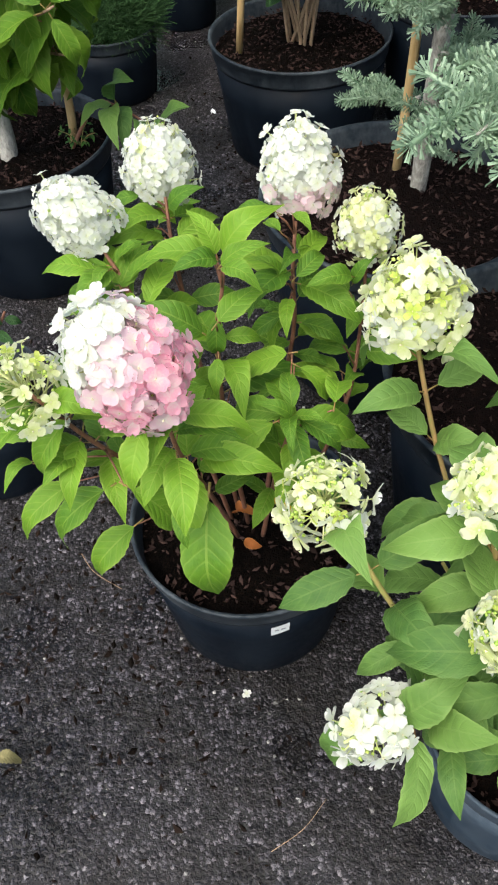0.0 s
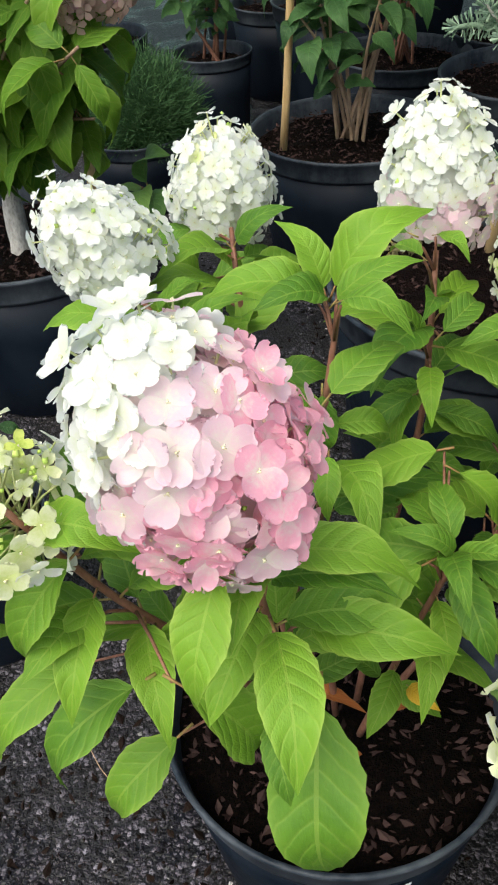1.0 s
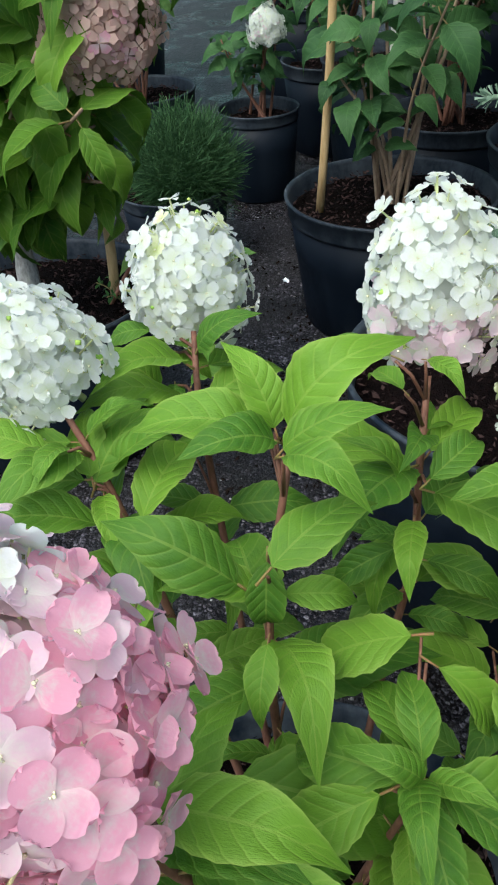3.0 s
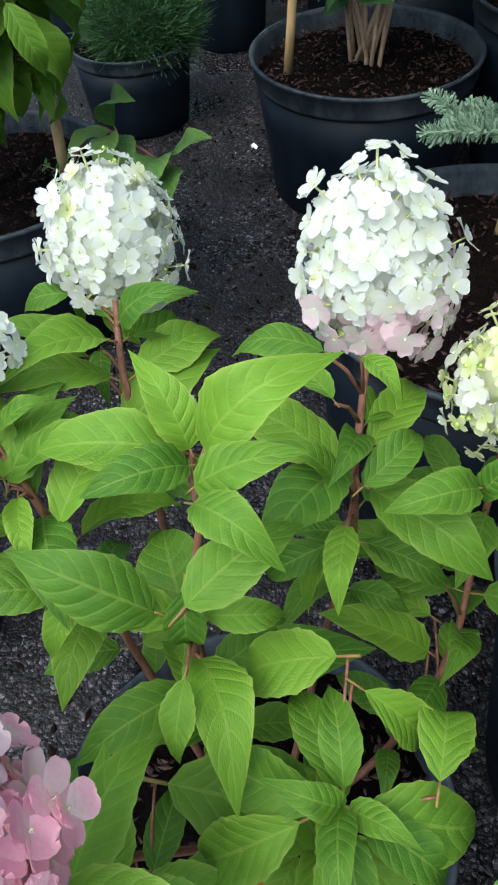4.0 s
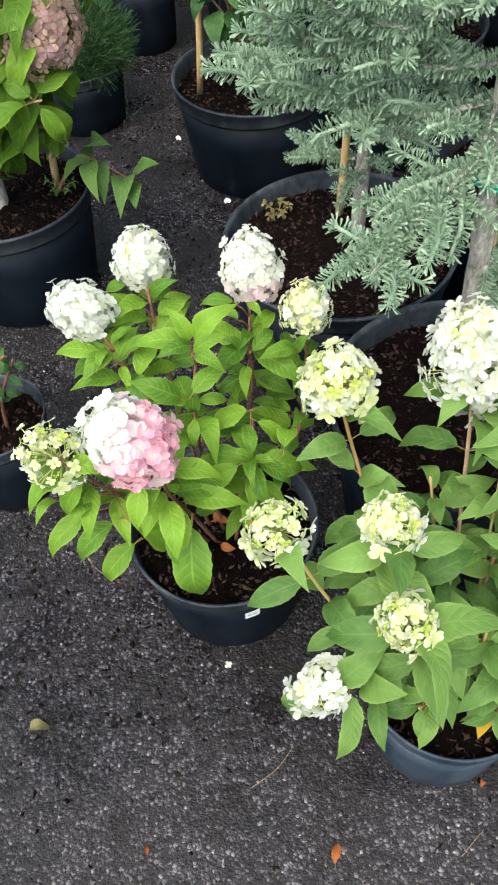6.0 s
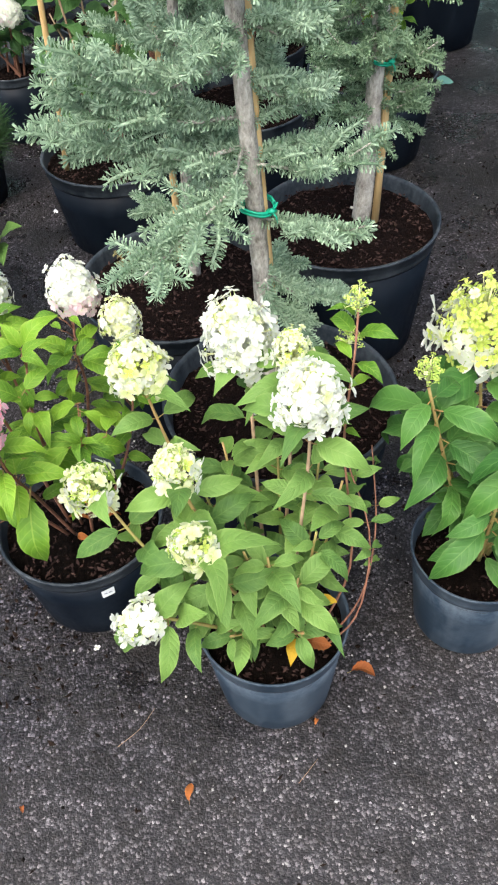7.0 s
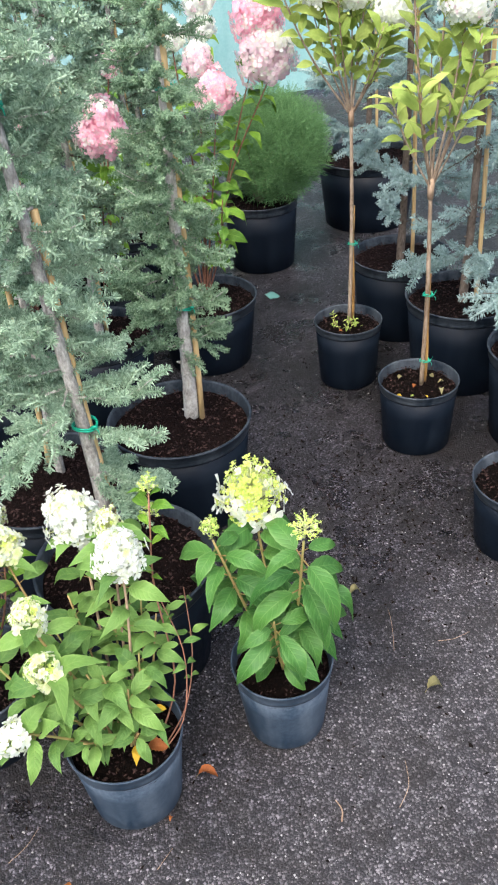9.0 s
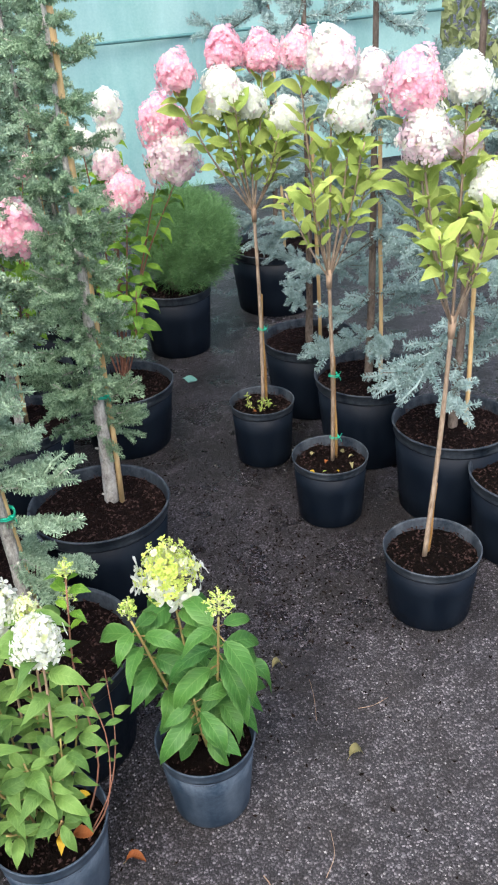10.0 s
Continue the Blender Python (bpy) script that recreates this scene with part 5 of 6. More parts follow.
def build_conifer_leaning():
    o = (0.411, 0.923, 0.0)
    rng = random.Random(80)
    h = thing("potted_conifer", o[0], o[1], "grey-green conifer, leaning trunk tied to a stake, in black tub", "potted tree", "conifers in black tubs")
    pot(h, 0.217, 0.34, M_POT, M_SOIL_RED, 0.04, 0.82, 4)
    trunk = [(0.405, 0.925, 0.29), (0.392, 0.935, 0.5), (0.384, 0.94, 0.72), (0.364, 0.93, 1.12), (0.35, 0.93, 1.4), (0.335, 0.93, 1.8)]

    def reach(z, a):
        west = 0.5 - 0.5 * math.cos(a)
        front = max(0.0, -math.sin(a))
        return (0.15 + 0.11 * west) * (1 - 0.55 * front ** 2) * (1 - 0.25 * max(0.0, z - 1.1))
    conifer(h, o, trunk, 0.018, 0.009, rows_of(0.86, 1.75, 0.075, 4), BOUGHS, 81, reach, 0.08, lambda z, a: z < 1.3 and math.radians(238) < a < math.radians(300))
    for a, b in (((0.376, 0.93, 0.83), (0.191, 0.745, 0.757)), ((0.376, 0.94, 0.83), (0.095, 1.065, 0.808)), ((0.38, 0.93, 0.78), (0.27, 0.84, 0.74)), ((0.376, 0.94, 0.82), (0.24, 1.1, 0.82)),
                 ((0.386, 0.935, 0.715), (0.533, 0.853, 0.70)), ((0.38, 0.93, 0.80), (0.539, 0.858, 0.83)), ((0.38, 0.935, 0.82), (0.52, 1.0, 0.79)), ((0.392, 0.935, 0.61), (0.5, 1.04, 0.46)), ((0.392, 0.93, 0.6), (0.455, 0.95, 0.47)),
                 ((0.39, 0.935, 0.62), (0.42, 1.06, 0.55)), ((0.376, 0.935, 0.88), (0.118, 0.98, 0.887)), ((0.374, 0.935, 0.95), (0.135, 0.95, 0.95))):
        bough_to(h, o, a, b, BOUGHS, rng)
    stake_part(h, o, (0.412, 0.955, 0.29), (0.381, 0.95, 1.2), 0.009)
    ring_tie(h, o, (0.388, 0.945, 0.72), 0.027, random.Random(1))
    ring_tie(h, o, (0.351, 0.93, 1.39), 0.018, random.Random(2))
    for z, way in ((0.98, 250), (1.06, 285), (1.13, 245), (1.24, 275), (1.32, 255), (1.42, 280), (1.5, 250)):
        x = 0.364 - 0.05 * (z - 1.12)
        bough_to(h, o, (x, 0.93, z), (x + 0.1 * math.cos(math.radians(way)), 0.93 + 0.1 * math.sin(math.radians(way)), z + 0.02), BOUGHS, rng)


def build_conifer_slim():
    o = (0.257, 1.331, 0.0)
    rng = random.Random(79)
    h = thing("potted_conifer", o[0], o[1], "slim grey-green conifer with pale trunk in wide black tub", "potted tree", "conifers in black tubs")
    pot(h, 0.218, 0.338, M_POT, M_SOIL_RED, 0.035, 0.82, 5)
    trunk = [(0.297, 1.383, 0.285), (0.30, 1.365, 0.53), (0.309, 1.345, 0.77), (0.315, 1.34, 1.3), (0.32, 1.34, 1.6)]
    conifer(h, o, trunk, 0.014, 0.006, rows_of(0.66, 1.5, 0.085, 3), BOUGHS, 82, lambda z, a: 0.13 if z < 0.8 else 0.18, 0.1)
    for a, b in (((0.29, 1.42, 0.44), (0.191, 1.506, 0.378)), ((0.302, 1.36, 0.6), (0.2, 1.34, 0.63)), ((0.3, 1.345, 0.55), (0.39, 1.30, 0.56)),
                 ((0.296, 1.35, 0.47), (0.24, 1.32, 0.455)), ((0.296, 1.35, 0.49), (0.35, 1.34, 0.475)), ((0.295, 1.35, 0.4), (0.33, 1.33, 0.39)), ((0.298, 1.345, 0.58), (0.28, 1.48, 0.58)), ((0.298, 1.345, 0.53), (0.36, 1.43, 0.54))):
        bough_to(h, o, a, b, BOUGHS, rng)
    stake_part(h, o, (0.268, 1.443, 0.285), (0.288, 1.375, 1.1), 0.008)
    # a string runs over to the stake of the shrub behind
    g = Geo()
    tube(g, curve_points([Vector(q) - Vector(o) for q in ((0.299, 1.36, 0.998), (0.261, 1.5, 0.952), (0.064, 2.03, 0.839))], 12), 0.0024, 0.0024, 5, 0)
    part("string", g.mesh("string", [M_TIE]), h, None, "slack green string")


def build_conifer_column():
    o = (0.672, 1.491, 0.0)
    rng = random.Random(78)
    h = thing("potted_conifer", o[0], o[1], "narrow green conifer with layered branches and ties in black tub", "potted tree", "conifers in black tubs")
    pot(h, 0.216, 0.336, M_POT, M_SOIL_RED, 0.035, 0.82, 6)
    trunk = [(0.716, 1.522, 0.29), (0.72, 1.50, 0.5), (0.722, 1.485, 0.7), (0.746, 1.5, 1.2), (0.758, 1.5, 1.7), (0.765, 1.5, 2.05)]

    def reach(z, a):
        west = 0.5 - 0.5 * math.cos(a)
        front = max(0.0, -math.sin(a))
        return (0.135 + 0.05 * west) * (1 - 0.3 * front ** 2) * (0.75 if z < 0.66 else 1.0) * (1 - 0.45 * max(0.0, z - 0.95))
    conifer(h, o, trunk, 0.023, 0.008, rows_of(0.62, 1.2, 0.07, 5) + rows_of(1.28, 2.0, 0.105, 4), BOUGHS_SHORT, 83, reach, 0.02, lambda z, a: z < 0.72 and math.radians(225) < a < math.radians(330))
    for a, b in (((0.722, 1.495, 0.56), (0.870, 1.599, 0.531)), ((0.722, 1.49, 0.64), (0.584, 1.48, 0.61)), ((0.722, 1.49, 0.66), (0.816, 1.47, 0.65)), ((0.722, 1.49, 0.58), (0.75, 1.44, 0.53))):
        bough_to(h, o, a, b, BOUGHS_SHORT, rng)
    for i in range(19):
        z = 0.74 + 0.058 * i
        x = 0.722 + 0.045 * (z - 0.7)
        way = math.radians(260 + rng.uniform(-32, 32))
        far = rng.uniform(0.08, 0.115)
        bough_to(h, o, (x, 1.49, z), (x + far * math.cos(way), 1.49 + far * math.sin(way), z + rng.uniform(0.0, 0.035)), BOUGHS_SHORT, rng)
    stake_part(h, o, (0.745, 1.50, 0.29), (0.765, 1.49, 1.75), 0.009)
    ring_tie(h, o, (0.728, 1.488, 0.69), 0.026, random.Random(3))
    ring_tie(h, o, (0.75, 1.495, 1.26), 0.022, random.Random(4))


def build_conifer_back(x, y, seed, top, r, label, first=0.62):
    h = thing("potted_conifer", x, y, label, "potted tree", "conifers in black tubs")
    o = (x, y, 0)
    pot(h, 0.2, 0.33, M_POT, M_SOIL_RED, 0.035, 0.82, 6)
    conifer(h, o, [(x, y, 0.28), (x + 0.01, y, 0.8), (x - 0.01, y, top)], 0.018, 0.007, rows_of(first, top - 0.04, 0.085, 5), BOUGHS_FAR, seed, lambda z, a: r * (1.15 - 0.35 * z), 0.05)
    stake_part(h, o, (x + 0.03, y + 0.02, 0.29), (x + 0.02, y + 0.01, 1.2), 0.008)


build_conifer_leaning()
build_conifer_slim()
build_conifer_column()
build_conifer_back(0.52, 2.17, 85, 1.75, 0.27, "dense green conifer in a black tub behind the others")
build_conifer_back(0.18, 2.95, 86, 1.7, 0.3, "grey-green conifer at the back in a black tub", 0.9)
build_conifer_back(0.85, 3.15, 87, 1.85, 0.3, "green conifer at the back of the yard in a black tub")
build_conifer_back(0.5, 3.75, 88, 2.1, 0.36, "tall green conifer near the fence in a black tub")
build_conifer_back(1.02, 3.95, 97, 2.1, 0.33, "tall green conifer near the fence in a black tub")
build_conifer_back(-0.8, 3.75, 98, 1.9, 0.36, "broad green conifer near the fence in a black tub")
build_conifer_back(-0.1, 3.9, 89, 2.0, 0.36, "tall green conifer near the fence in a black tub")


# ---------- blue spruces ----------
def build_spruce(x, y, r, hgt, seed, top, first, reach, stake=None):
    h = thing("potted_spruce", x, y, "blue spruce with a bare dark lower trunk in a black tub", "potted tree", "blue spruces in black tubs")
    o = (x, y, 0)
    pot(h, r, hgt, M_POT, M_SOIL_RED, 0.035, 0.84, 7)
    z0 = hgt + first * (top - hgt)
    conifer(h, o, [(x, y, hgt - 0.05), (x + 0.01, y, 0.8), (x + 0.02, y + 0.02, top)], 0.017, 0.008, rows_of(z0, top - 0.03, 0.19, 3), BOUGHS_BLUE, seed, lambda z, a: reach * 1.12 - 0.07 * z, -0.08, None, M_BARK_DARK, 0.05)
    stake_part(h, o, (x + 0.05, y - 0.01, hgt - 0.05), (x + 0.03, y, 1.3), 0.008)


build_spruce(1.908, 1.416, 0.205, 0.34, 91, 1.9, 0.12, 0.32)
build_spruce(1.833, 1.879, 0.207, 0.343, 92, 2.0, 0.1, 0.3)
build_spruce(1.800, 2.346, 0.2, 0.332, 93, 2.0, 0.2, 0.3)
build_spruce(2.179, 3.578, 0.27, 0.36, 94, 1.9, 0.08, 0.42)


# ---------- round pine ----------
def build_round_pine(x, y, r, hgt, ball, zc, seed, name, label, tufts=620, needle=0.06, material=None):
    h = thing(name, x, y, label, "potted shrub")
    pot(h, r, hgt, M_POT, M_SOIL, 0.03, 0.84, 8)
    rng = random.Random(seed)
    g = Geo()
    verts, faces = [], []
    for i in range(tufts):
        s = 1 - 2 * (i + 0.5) / tufts
        if s < -0.92:
            continue
        a = i * 2.39996
        q = math.sqrt(1 - s * s)
        d = Vector((q * math.cos(a), q * math.sin(a), s))
        f = rng.uniform(0.62, 1.0) * (1 + 0.12 * noise.noise(d * 2.5))
        p = Vector((ball * 0.35, 0, zc)) + Vector((d.x * ball, d.y * ball, d.z * ball)) * f
        up = (d * 0.75 + Vector((0, 0, 0.9)) + Vector([rng.uniform(-0.25, 0.25) for _ in range(3)])).normalized()
        tip = p + up * 0.05
        needle_shoot(verts, faces, np.array([p - up * 0.03, p, tip]), rng, 0.011, 10, needle, 0.0018, 0.6, 0.1)
    g.add(verts, faces, 0)
    part("crown", g.mesh("crown", [material or M_PINE]), h)
    st = Geo()
    for i in range(9):
        a = 6.283 * i / 9
        e = Vector((0.7 * ball * math.cos(a), 0.7 * ball * math.sin(a), zc + ball * 0.2))
        tube(st, curve_points([(0, 0, hgt - 0.04), (e.x * 0.5, e.y * 0.5, zc - ball * 0.4), e], 8), 0.007, 0.003, 6)
    part("stem", st.mesh("stem", [M_BARK_DARK]), h)


build_round_pine(1.47, 3.25, 0.185, 0.34, 0.235, 0.56, 95, "potted_pine", "round green dwarf pine in a black pot", 760, 0.05)
build_round_pine(-0.36, 2.40, 0.13, 0.18, 0.085, 0.2, 96, "potted_pine", "low feathery pine with shaded needle colour in a black pot", 200, 0.06, M_PINE_SHADED)


# ---------- standard hydrangeas on tall stems ----------
def tint_of(kind):
    """Which colour a floret takes, by its height in the head."""
    def choose(s, n, rng):
        k = rng.random()
        if kind == "pink":
            return 1 if k < 0.55 else 2 if k < 0.85 else 0
        if kind == "rose":
            return 2 if k < 0.6 else 1
        if kind == "half":
            return 0 if (n.z + 0.5 * n.x > 0.35) == (k < 0.85) else 1
        if kind == "dusk":
            return 3 if k < 0.9 else 1
        return 0 if k < 0.93 else 1
    return choose


FAR_HEADS = {}


def far_head(owner, origin, centre, axis, kind, radius, seed, label):
    key = (kind, seed % 3)
    if key not in FAR_HEADS:
        FAR_HEADS[key] = far_head_mesh(700 + seed, [M_WHITE, M_BLUSH if kind == "white" or kind == "half" else M_PINK, M_ROSE, M_DUSK], 1.85, 1.0, 320, 0.34, tint_of(kind), 0.34)
    a = Vector(axis).normalized()
    m = Matrix.Translation(-Vector(origin)) @ axis_matrix(Vector(centre) - a * radius * 0.9, a, seed) @ Matrix.Diagonal((radius, radius, radius, 1))
    return part("flower_head", FAR_HEADS[key], owner, m, label)


HEAD_WORDS = {"pink": "pink flower head", "rose": "deep rose pink flower head", "half": "flower head half white, half pink", "white": "white flower head", "dusk": "faded brown-pink flower head"}


def build_standard(x, y, r, hgt, base, fork, heads, seed, pool, leaf=0.11, label="", ties=(), stake_top=0.6):
    rng = random.Random(seed)
    h = thing("potted_hydrangea_tree", x, y, label, "potted tree", "standard hydrangeas")
    o = (x, y, 0)
    pot(h, r, hgt, M_POT, M_SOIL, 0.035, 0.86, 9)
    stem_part(h, o, [base, Vector(base).lerp(Vector(fork), 0.5) + Vector((0.006, 0.0, 0)), fork], 0.0075, 0.006, M_TRUNK, "trunk", 12, 8, rng)
    stake_part(h, o, Vector(base) + Vector((0.018, 0.01, 0)), Vector(fork) * stake_top + Vector(base) * (1 - stake_top) + Vector((0.014, 0.008, 0)), 0.0065, M_CANE)
    for s in ties:
        ring_tie(h, o, Vector(base).lerp(Vector(fork), s) + Vector((0.01, 0.004, 0)), 0.0155, rng, True, 0.0014)
    g = Geo()
    f0 = Vector(fork) - Vector(o)
    tube(g, [f0 + Vector((0, 0, -0.03)), f0, f0 + Vector((0, 0, 0.03))], 0.009, 0.011, 8, 0, 0.2, rng)
    part("graft", g.mesh("graft", [M_TWIG]), h)
    for c, kind, rad in heads:
        c = Vector(c)
        mid = Vector(fork).lerp(c, 0.45) + Vector(((c.x - fork[0]) * 0.14, (c.y - fork[1]) * 0.14, -0.01))
        s, path = stem_part(h, o, [fork, mid, c - Vector((0, 0, rad))], 0.0042, 0.0026, M_TRUNK, "branch", 14, 6, rng)
        leaf_pairs(s, o, path, pool, rng, 0.34, 0.97, 8, leaf, 0.95, rng.uniform(0, 3), 0.4, (0, -0.5, 1), 0.5)
        lean = Vector((c.x - fork[0], c.y - fork[1], 0)) * 0.8 + Vector((0, 0, 1))
        far_head(h, o, c, lean, kind, rad, rng.randrange(3), HEAD_WORDS[kind])
    for k in range(5):
        a = k * 1.26 + rng.uniform(-0.3, 0.3)
        e = Vector(fork) + Vector((0.13 * math.cos(a), 0.12 * math.sin(a), rng.uniform(0.24, 0.44)))
        s, path = stem_part(h, o, [fork, Vector(fork).lerp(e, 0.5) + Vector((0.01 * math.cos(a), 0.01 * math.sin(a), -0.005)), e], 0.0032, 0.0018, M_TRUNK, "branch", 12, 6, rng)
        leaf_pairs(s, o, path, pool, rng, 0.4, 0.98, 6, leaf, 0.9, rng.uniform(0, 3), 0.4, (0, -0.5, 1), 0.5)
    return h


build_standard(1.438, 2.024, 0.126, 0.255, (1.453, 2.05, 0.215), (1.46, 2.05, 0.98), [
    ((1.371, 2.05, 1.395), "white", 0.078), ((1.463, 2.05, 1.353), "white", 0.06), ((1.425, 2.15, 1.513), "rose", 0.067), ((1.557, 2.15, 1.489), "pink", 0.071),
    ((1.219, 2.05, 1.468), "rose", 0.065), ((1.58, 2.0, 1.302), "white", 0.064)], 201, LEAVES_Y, 0.105, "thin-stemmed hydrangea tree with pink and white heads in black pot", (0.42,))
build_standard(1.498, 1.547, 0.132, 0.244, (1.51, 1.55, 0.2), (1.504, 1.55, 0.88), [
    ((1.523, 1.56, 1.52), "half", 0.077), ((1.49, 1.7, 1.528), "pink", 0.058), ((1.568, 1.53, 1.38), "white", 0.07), ((1.673, 1.6, 1.456), "half", 0.064)], 202, LEAVES_Y, 0.105, "staked hydrangea tree with white and pink heads in black pot", (0.15, 0.5))
build_standard(1.541, 0.962, 0.142, 0.23, (1.513, 0.96, 0.19), (1.556, 0.96, 0.92), [
    ((1.431, 0.98, 1.511), "pink", 0.068), ((1.444, 0.95, 1.412), "half", 0.064), ((1.585, 1.0, 1.499), "white", 0.057), ((1.633, 0.95, 1.269), "white", 0.051), ((1.607, 1.03, 1.362), "half", 0.045)], 203, LEAVES_Y, 0.1, "fork-stemmed hydrangea tree with pink heads in dark blue pot", (), 0.35)


def sprinkle_soil(name, x, y, hgt, spots, sprigs, seed):
    """Fallen leaves and small weeds on the soil of a pot."""
    rng = random.Random(seed)
    h = bpy.data.objects.get(name)
    o = (x, y, 0)
    for dx, dy, size, pool in spots:
        a = rng.uniform(0, 6.28)
        p = Vector((x + dx, y + dy, hgt - 0.025))
        put_leaf(h, o, pool, p, p + Vector((size * math.cos(a), size * math.sin(a), rng.uniform(-0.002, 0.01))), rng, (0, 0, 1), 0.5)
    for k in range(sprigs):
        a = rng.uniform(0, 6.28)
        b = Vector((x + rng.uniform(-0.05, 0.04), y + rng.uniform(-0.06, 0.03), hgt - 0.035))
        e = b + Vector((0.04 * math.cos(a), 0.04 * math.sin(a), rng.uniform(0.03, 0.07)))
        s, path = stem_part(h, o, [b, b.lerp(e, 0.5) + Vector((0, 0, 0.012)), e], 0.0012, 0.0008, M_STEM_GREEN, "weed", 8, 5, rng)
        leaf_pairs(s, o, path, LEAVES_Y, rng, 0.3, 0.98, 4, 0.022, 0.5, 0.4)


sprinkle_soil("potted_hydrangea_tree", 1.438, 2.024, 0.255, ((-0.04, -0.05, 0.02, LEAVES_DRY), (0.05, -0.03, 0.016, LEAVES_Y)), 6, 41)
sprinkle_soil("potted_hydrangea_tree.001", 1.498, 1.547, 0.244, ((-0.08, -0.03, 0.034, LEAVES_GOLD), (-0.05, 0.05, 0.022, LEAVES_DULL), (-0.06, -0.06, 0.018, LEAVES_Y), (0.05, -0.06, 0.024, LEAVES_DULL), (0.06, 0.04, 0.022, LEAVES_DULL), (-0.01, -0.09, 0.018, LEAVES_GOLD), (-0.03, -0.02, 0.022, LEAVES_DRY), (0.08, -0.02, 0.018, LEAVES_DULL)), 0, 42)


# ---------- shrubs behind ----------
def build_shrub(x, y, r, hgt, stems, seed, pool, leaf, label, heads=(), material=None, pairs=6, start=0.35, stake=None, plastic=None, rise=0.1, trunk=None):
    rng = random.Random(seed)
    h = thing("potted_hydrangea", x, y, label, "potted plant", "shrubs at the back")
    o = (x, y, 0)
    pot(h, r, hgt, plastic or M_POT, M_SOIL, 0.035, 0.82, 10 + seed % 3)
    foot = Vector((x, y, hgt - 0.04))
    if trunk:
        # a gnarled pale stump that the stems spring from
        (tx, ty), top, tr = trunk
        g = Geo()
        tube(g, curve_points([(tx - x, ty - y, hgt - 0.06), (tx - x + 0.008, ty - y, (hgt + top) / 2), (tx - x + 0.004, ty - y - 0.01, top)], 9), tr * 1.25, tr * 0.8, 10, 0, 0.3, rng)
        part("trunk", g.mesh("trunk", [M_BARK]), h)
        foot = Vector((tx + 0.004, ty - 0.01, top - 0.02))
    for e in stems:
        e = Vector(e)
        spread = 0.008 if trunk else 0.03
        b = foot + Vector((rng.uniform(-spread, spread), rng.uniform(-spread, spread), 0))
        s, path = stem_part(h, o, [b, b.lerp(e, 0.5) + Vector((rng.uniform(-0.03, 0.03), rng.uniform(-0.03, 0.03), 0.02)), e], 0.0042, 0.002, material or M_STEM, "stem", 14, 6, rng)
        leaf_pairs(s, o, path, pool, rng, start, 0.98, pairs, leaf, rise, rng.uniform(0, 3), 0.4, (0, -0.5, 1), 0.4)
    for c, kind, rad in heads:
        b = foot
        c = Vector(c)
        s, path = stem_part(h, o, [b, b.lerp(c, 0.5) + Vector((rng.uniform(-0.03, 0.03), rng.uniform(-0.03, 0.03), 0.02)), c - Vector((0, 0, rad))], 0.0045, 0.0025, material or M_STEM, "stem", 14, 6, rng)
        leaf_pairs(s, o, path, pool, rng, start, 0.97, pairs, leaf, rise, rng.uniform(0, 3), 0.4, (0, -0.5, 1), 0.4)
        far_head(h, o, c, (rng.uniform(-0.2, 0.2), -0.15, 1), kind, rad, rng.randrange(3), HEAD_WORDS[kind])
    if stake:
        stake_part(h, o, *stake)
    return h


def ring(x, y, n, spread, z0, z1, seed):
    rng = random.Random(seed)
    return [(x + spread * rng.uniform(0.4, 1) * math.cos(6.283 * i / n), y + spread * rng.uniform(0.4, 1) * math.sin(6.283 * i / n), rng.uniform(z0, z1)) for i in range(n)]


build_shrub(0.131, 2.099, 0.205, 0.265, ring(0.17, 2.13, 13, 0.26, 0.5, 1.0, 5), 301, LEAVES_D, 0.115, "twiggy dark-leaved shrub with a bamboo stake in a black tub", (), M_TWIG, 6, 0.42, ((-0.009, 2.066, 0.22), (0.055, 2.02, 1.1), 0.008))
build_shrub(-0.445, 1.664, 0.193, 0.281, ring(-0.4, 1.58, 16, 0.25, 0.6, 1.0, 6) + [(-0.32, 1.53, 0.56), (-0.27, 1.53, 0.56), (-0.26, 1.5, 0.5), (-0.33, 1.5, 0.48), (-0.36, 1.5, 0.52), (-0.24, 1.5, 0.62), (-0.2, 1.47, 0.74), (-0.3, 1.46, 0.66), (-0.42, 1.47, 0.6), (-0.16, 1.5, 0.84)], 302, LEAVES_A, 0.135, "large-leaved hydrangea with faded brown-pink head in black tub", (((-0.245, 1.524, 0.69), "dusk", 0.074),), M_TWIG, 8, 0.2, ((-0.333, 1.70, 0.24), (-0.29, 1.62, 0.8), 0.008), None, -0.35, ((-0.453, 1.64), 0.42, 0.014))
build_shrub(-0.19, 2.83, 0.11, 0.24, ring(-0.19, 2.8, 7, 0.13, 0.4, 0.6, 7), 303, LEAVES_D, 0.085, "small dark-leaved hydrangea with white head in black pot", (((-0.148, 2.7, 0.465), "white", 0.047),))
build_shrub(0.974, 2.399, 0.205, 0.282, ring(1.0, 2.36, 5, 0.2, 0.7, 1.0, 8), 304, LEAVES_A, 0.1, "tall hydrangea with large pink and white heads in tub", (
    ((1.27, 2.35, 1.165), "half", 0.105), ((1.247, 2.37, 1.285), "pink", 0.09), ((1.071, 2.45, 1.34), "white", 0.060), ((1.07, 2.45, 1.25), "white", 0.052), ((0.955, 2.4, 1.241), "white", 0.052), ((1.025, 2.35, 1.165), "half", 0.056), ((1.063, 2.3, 1.07), "pink", 0.075)), M_STEM, 7)
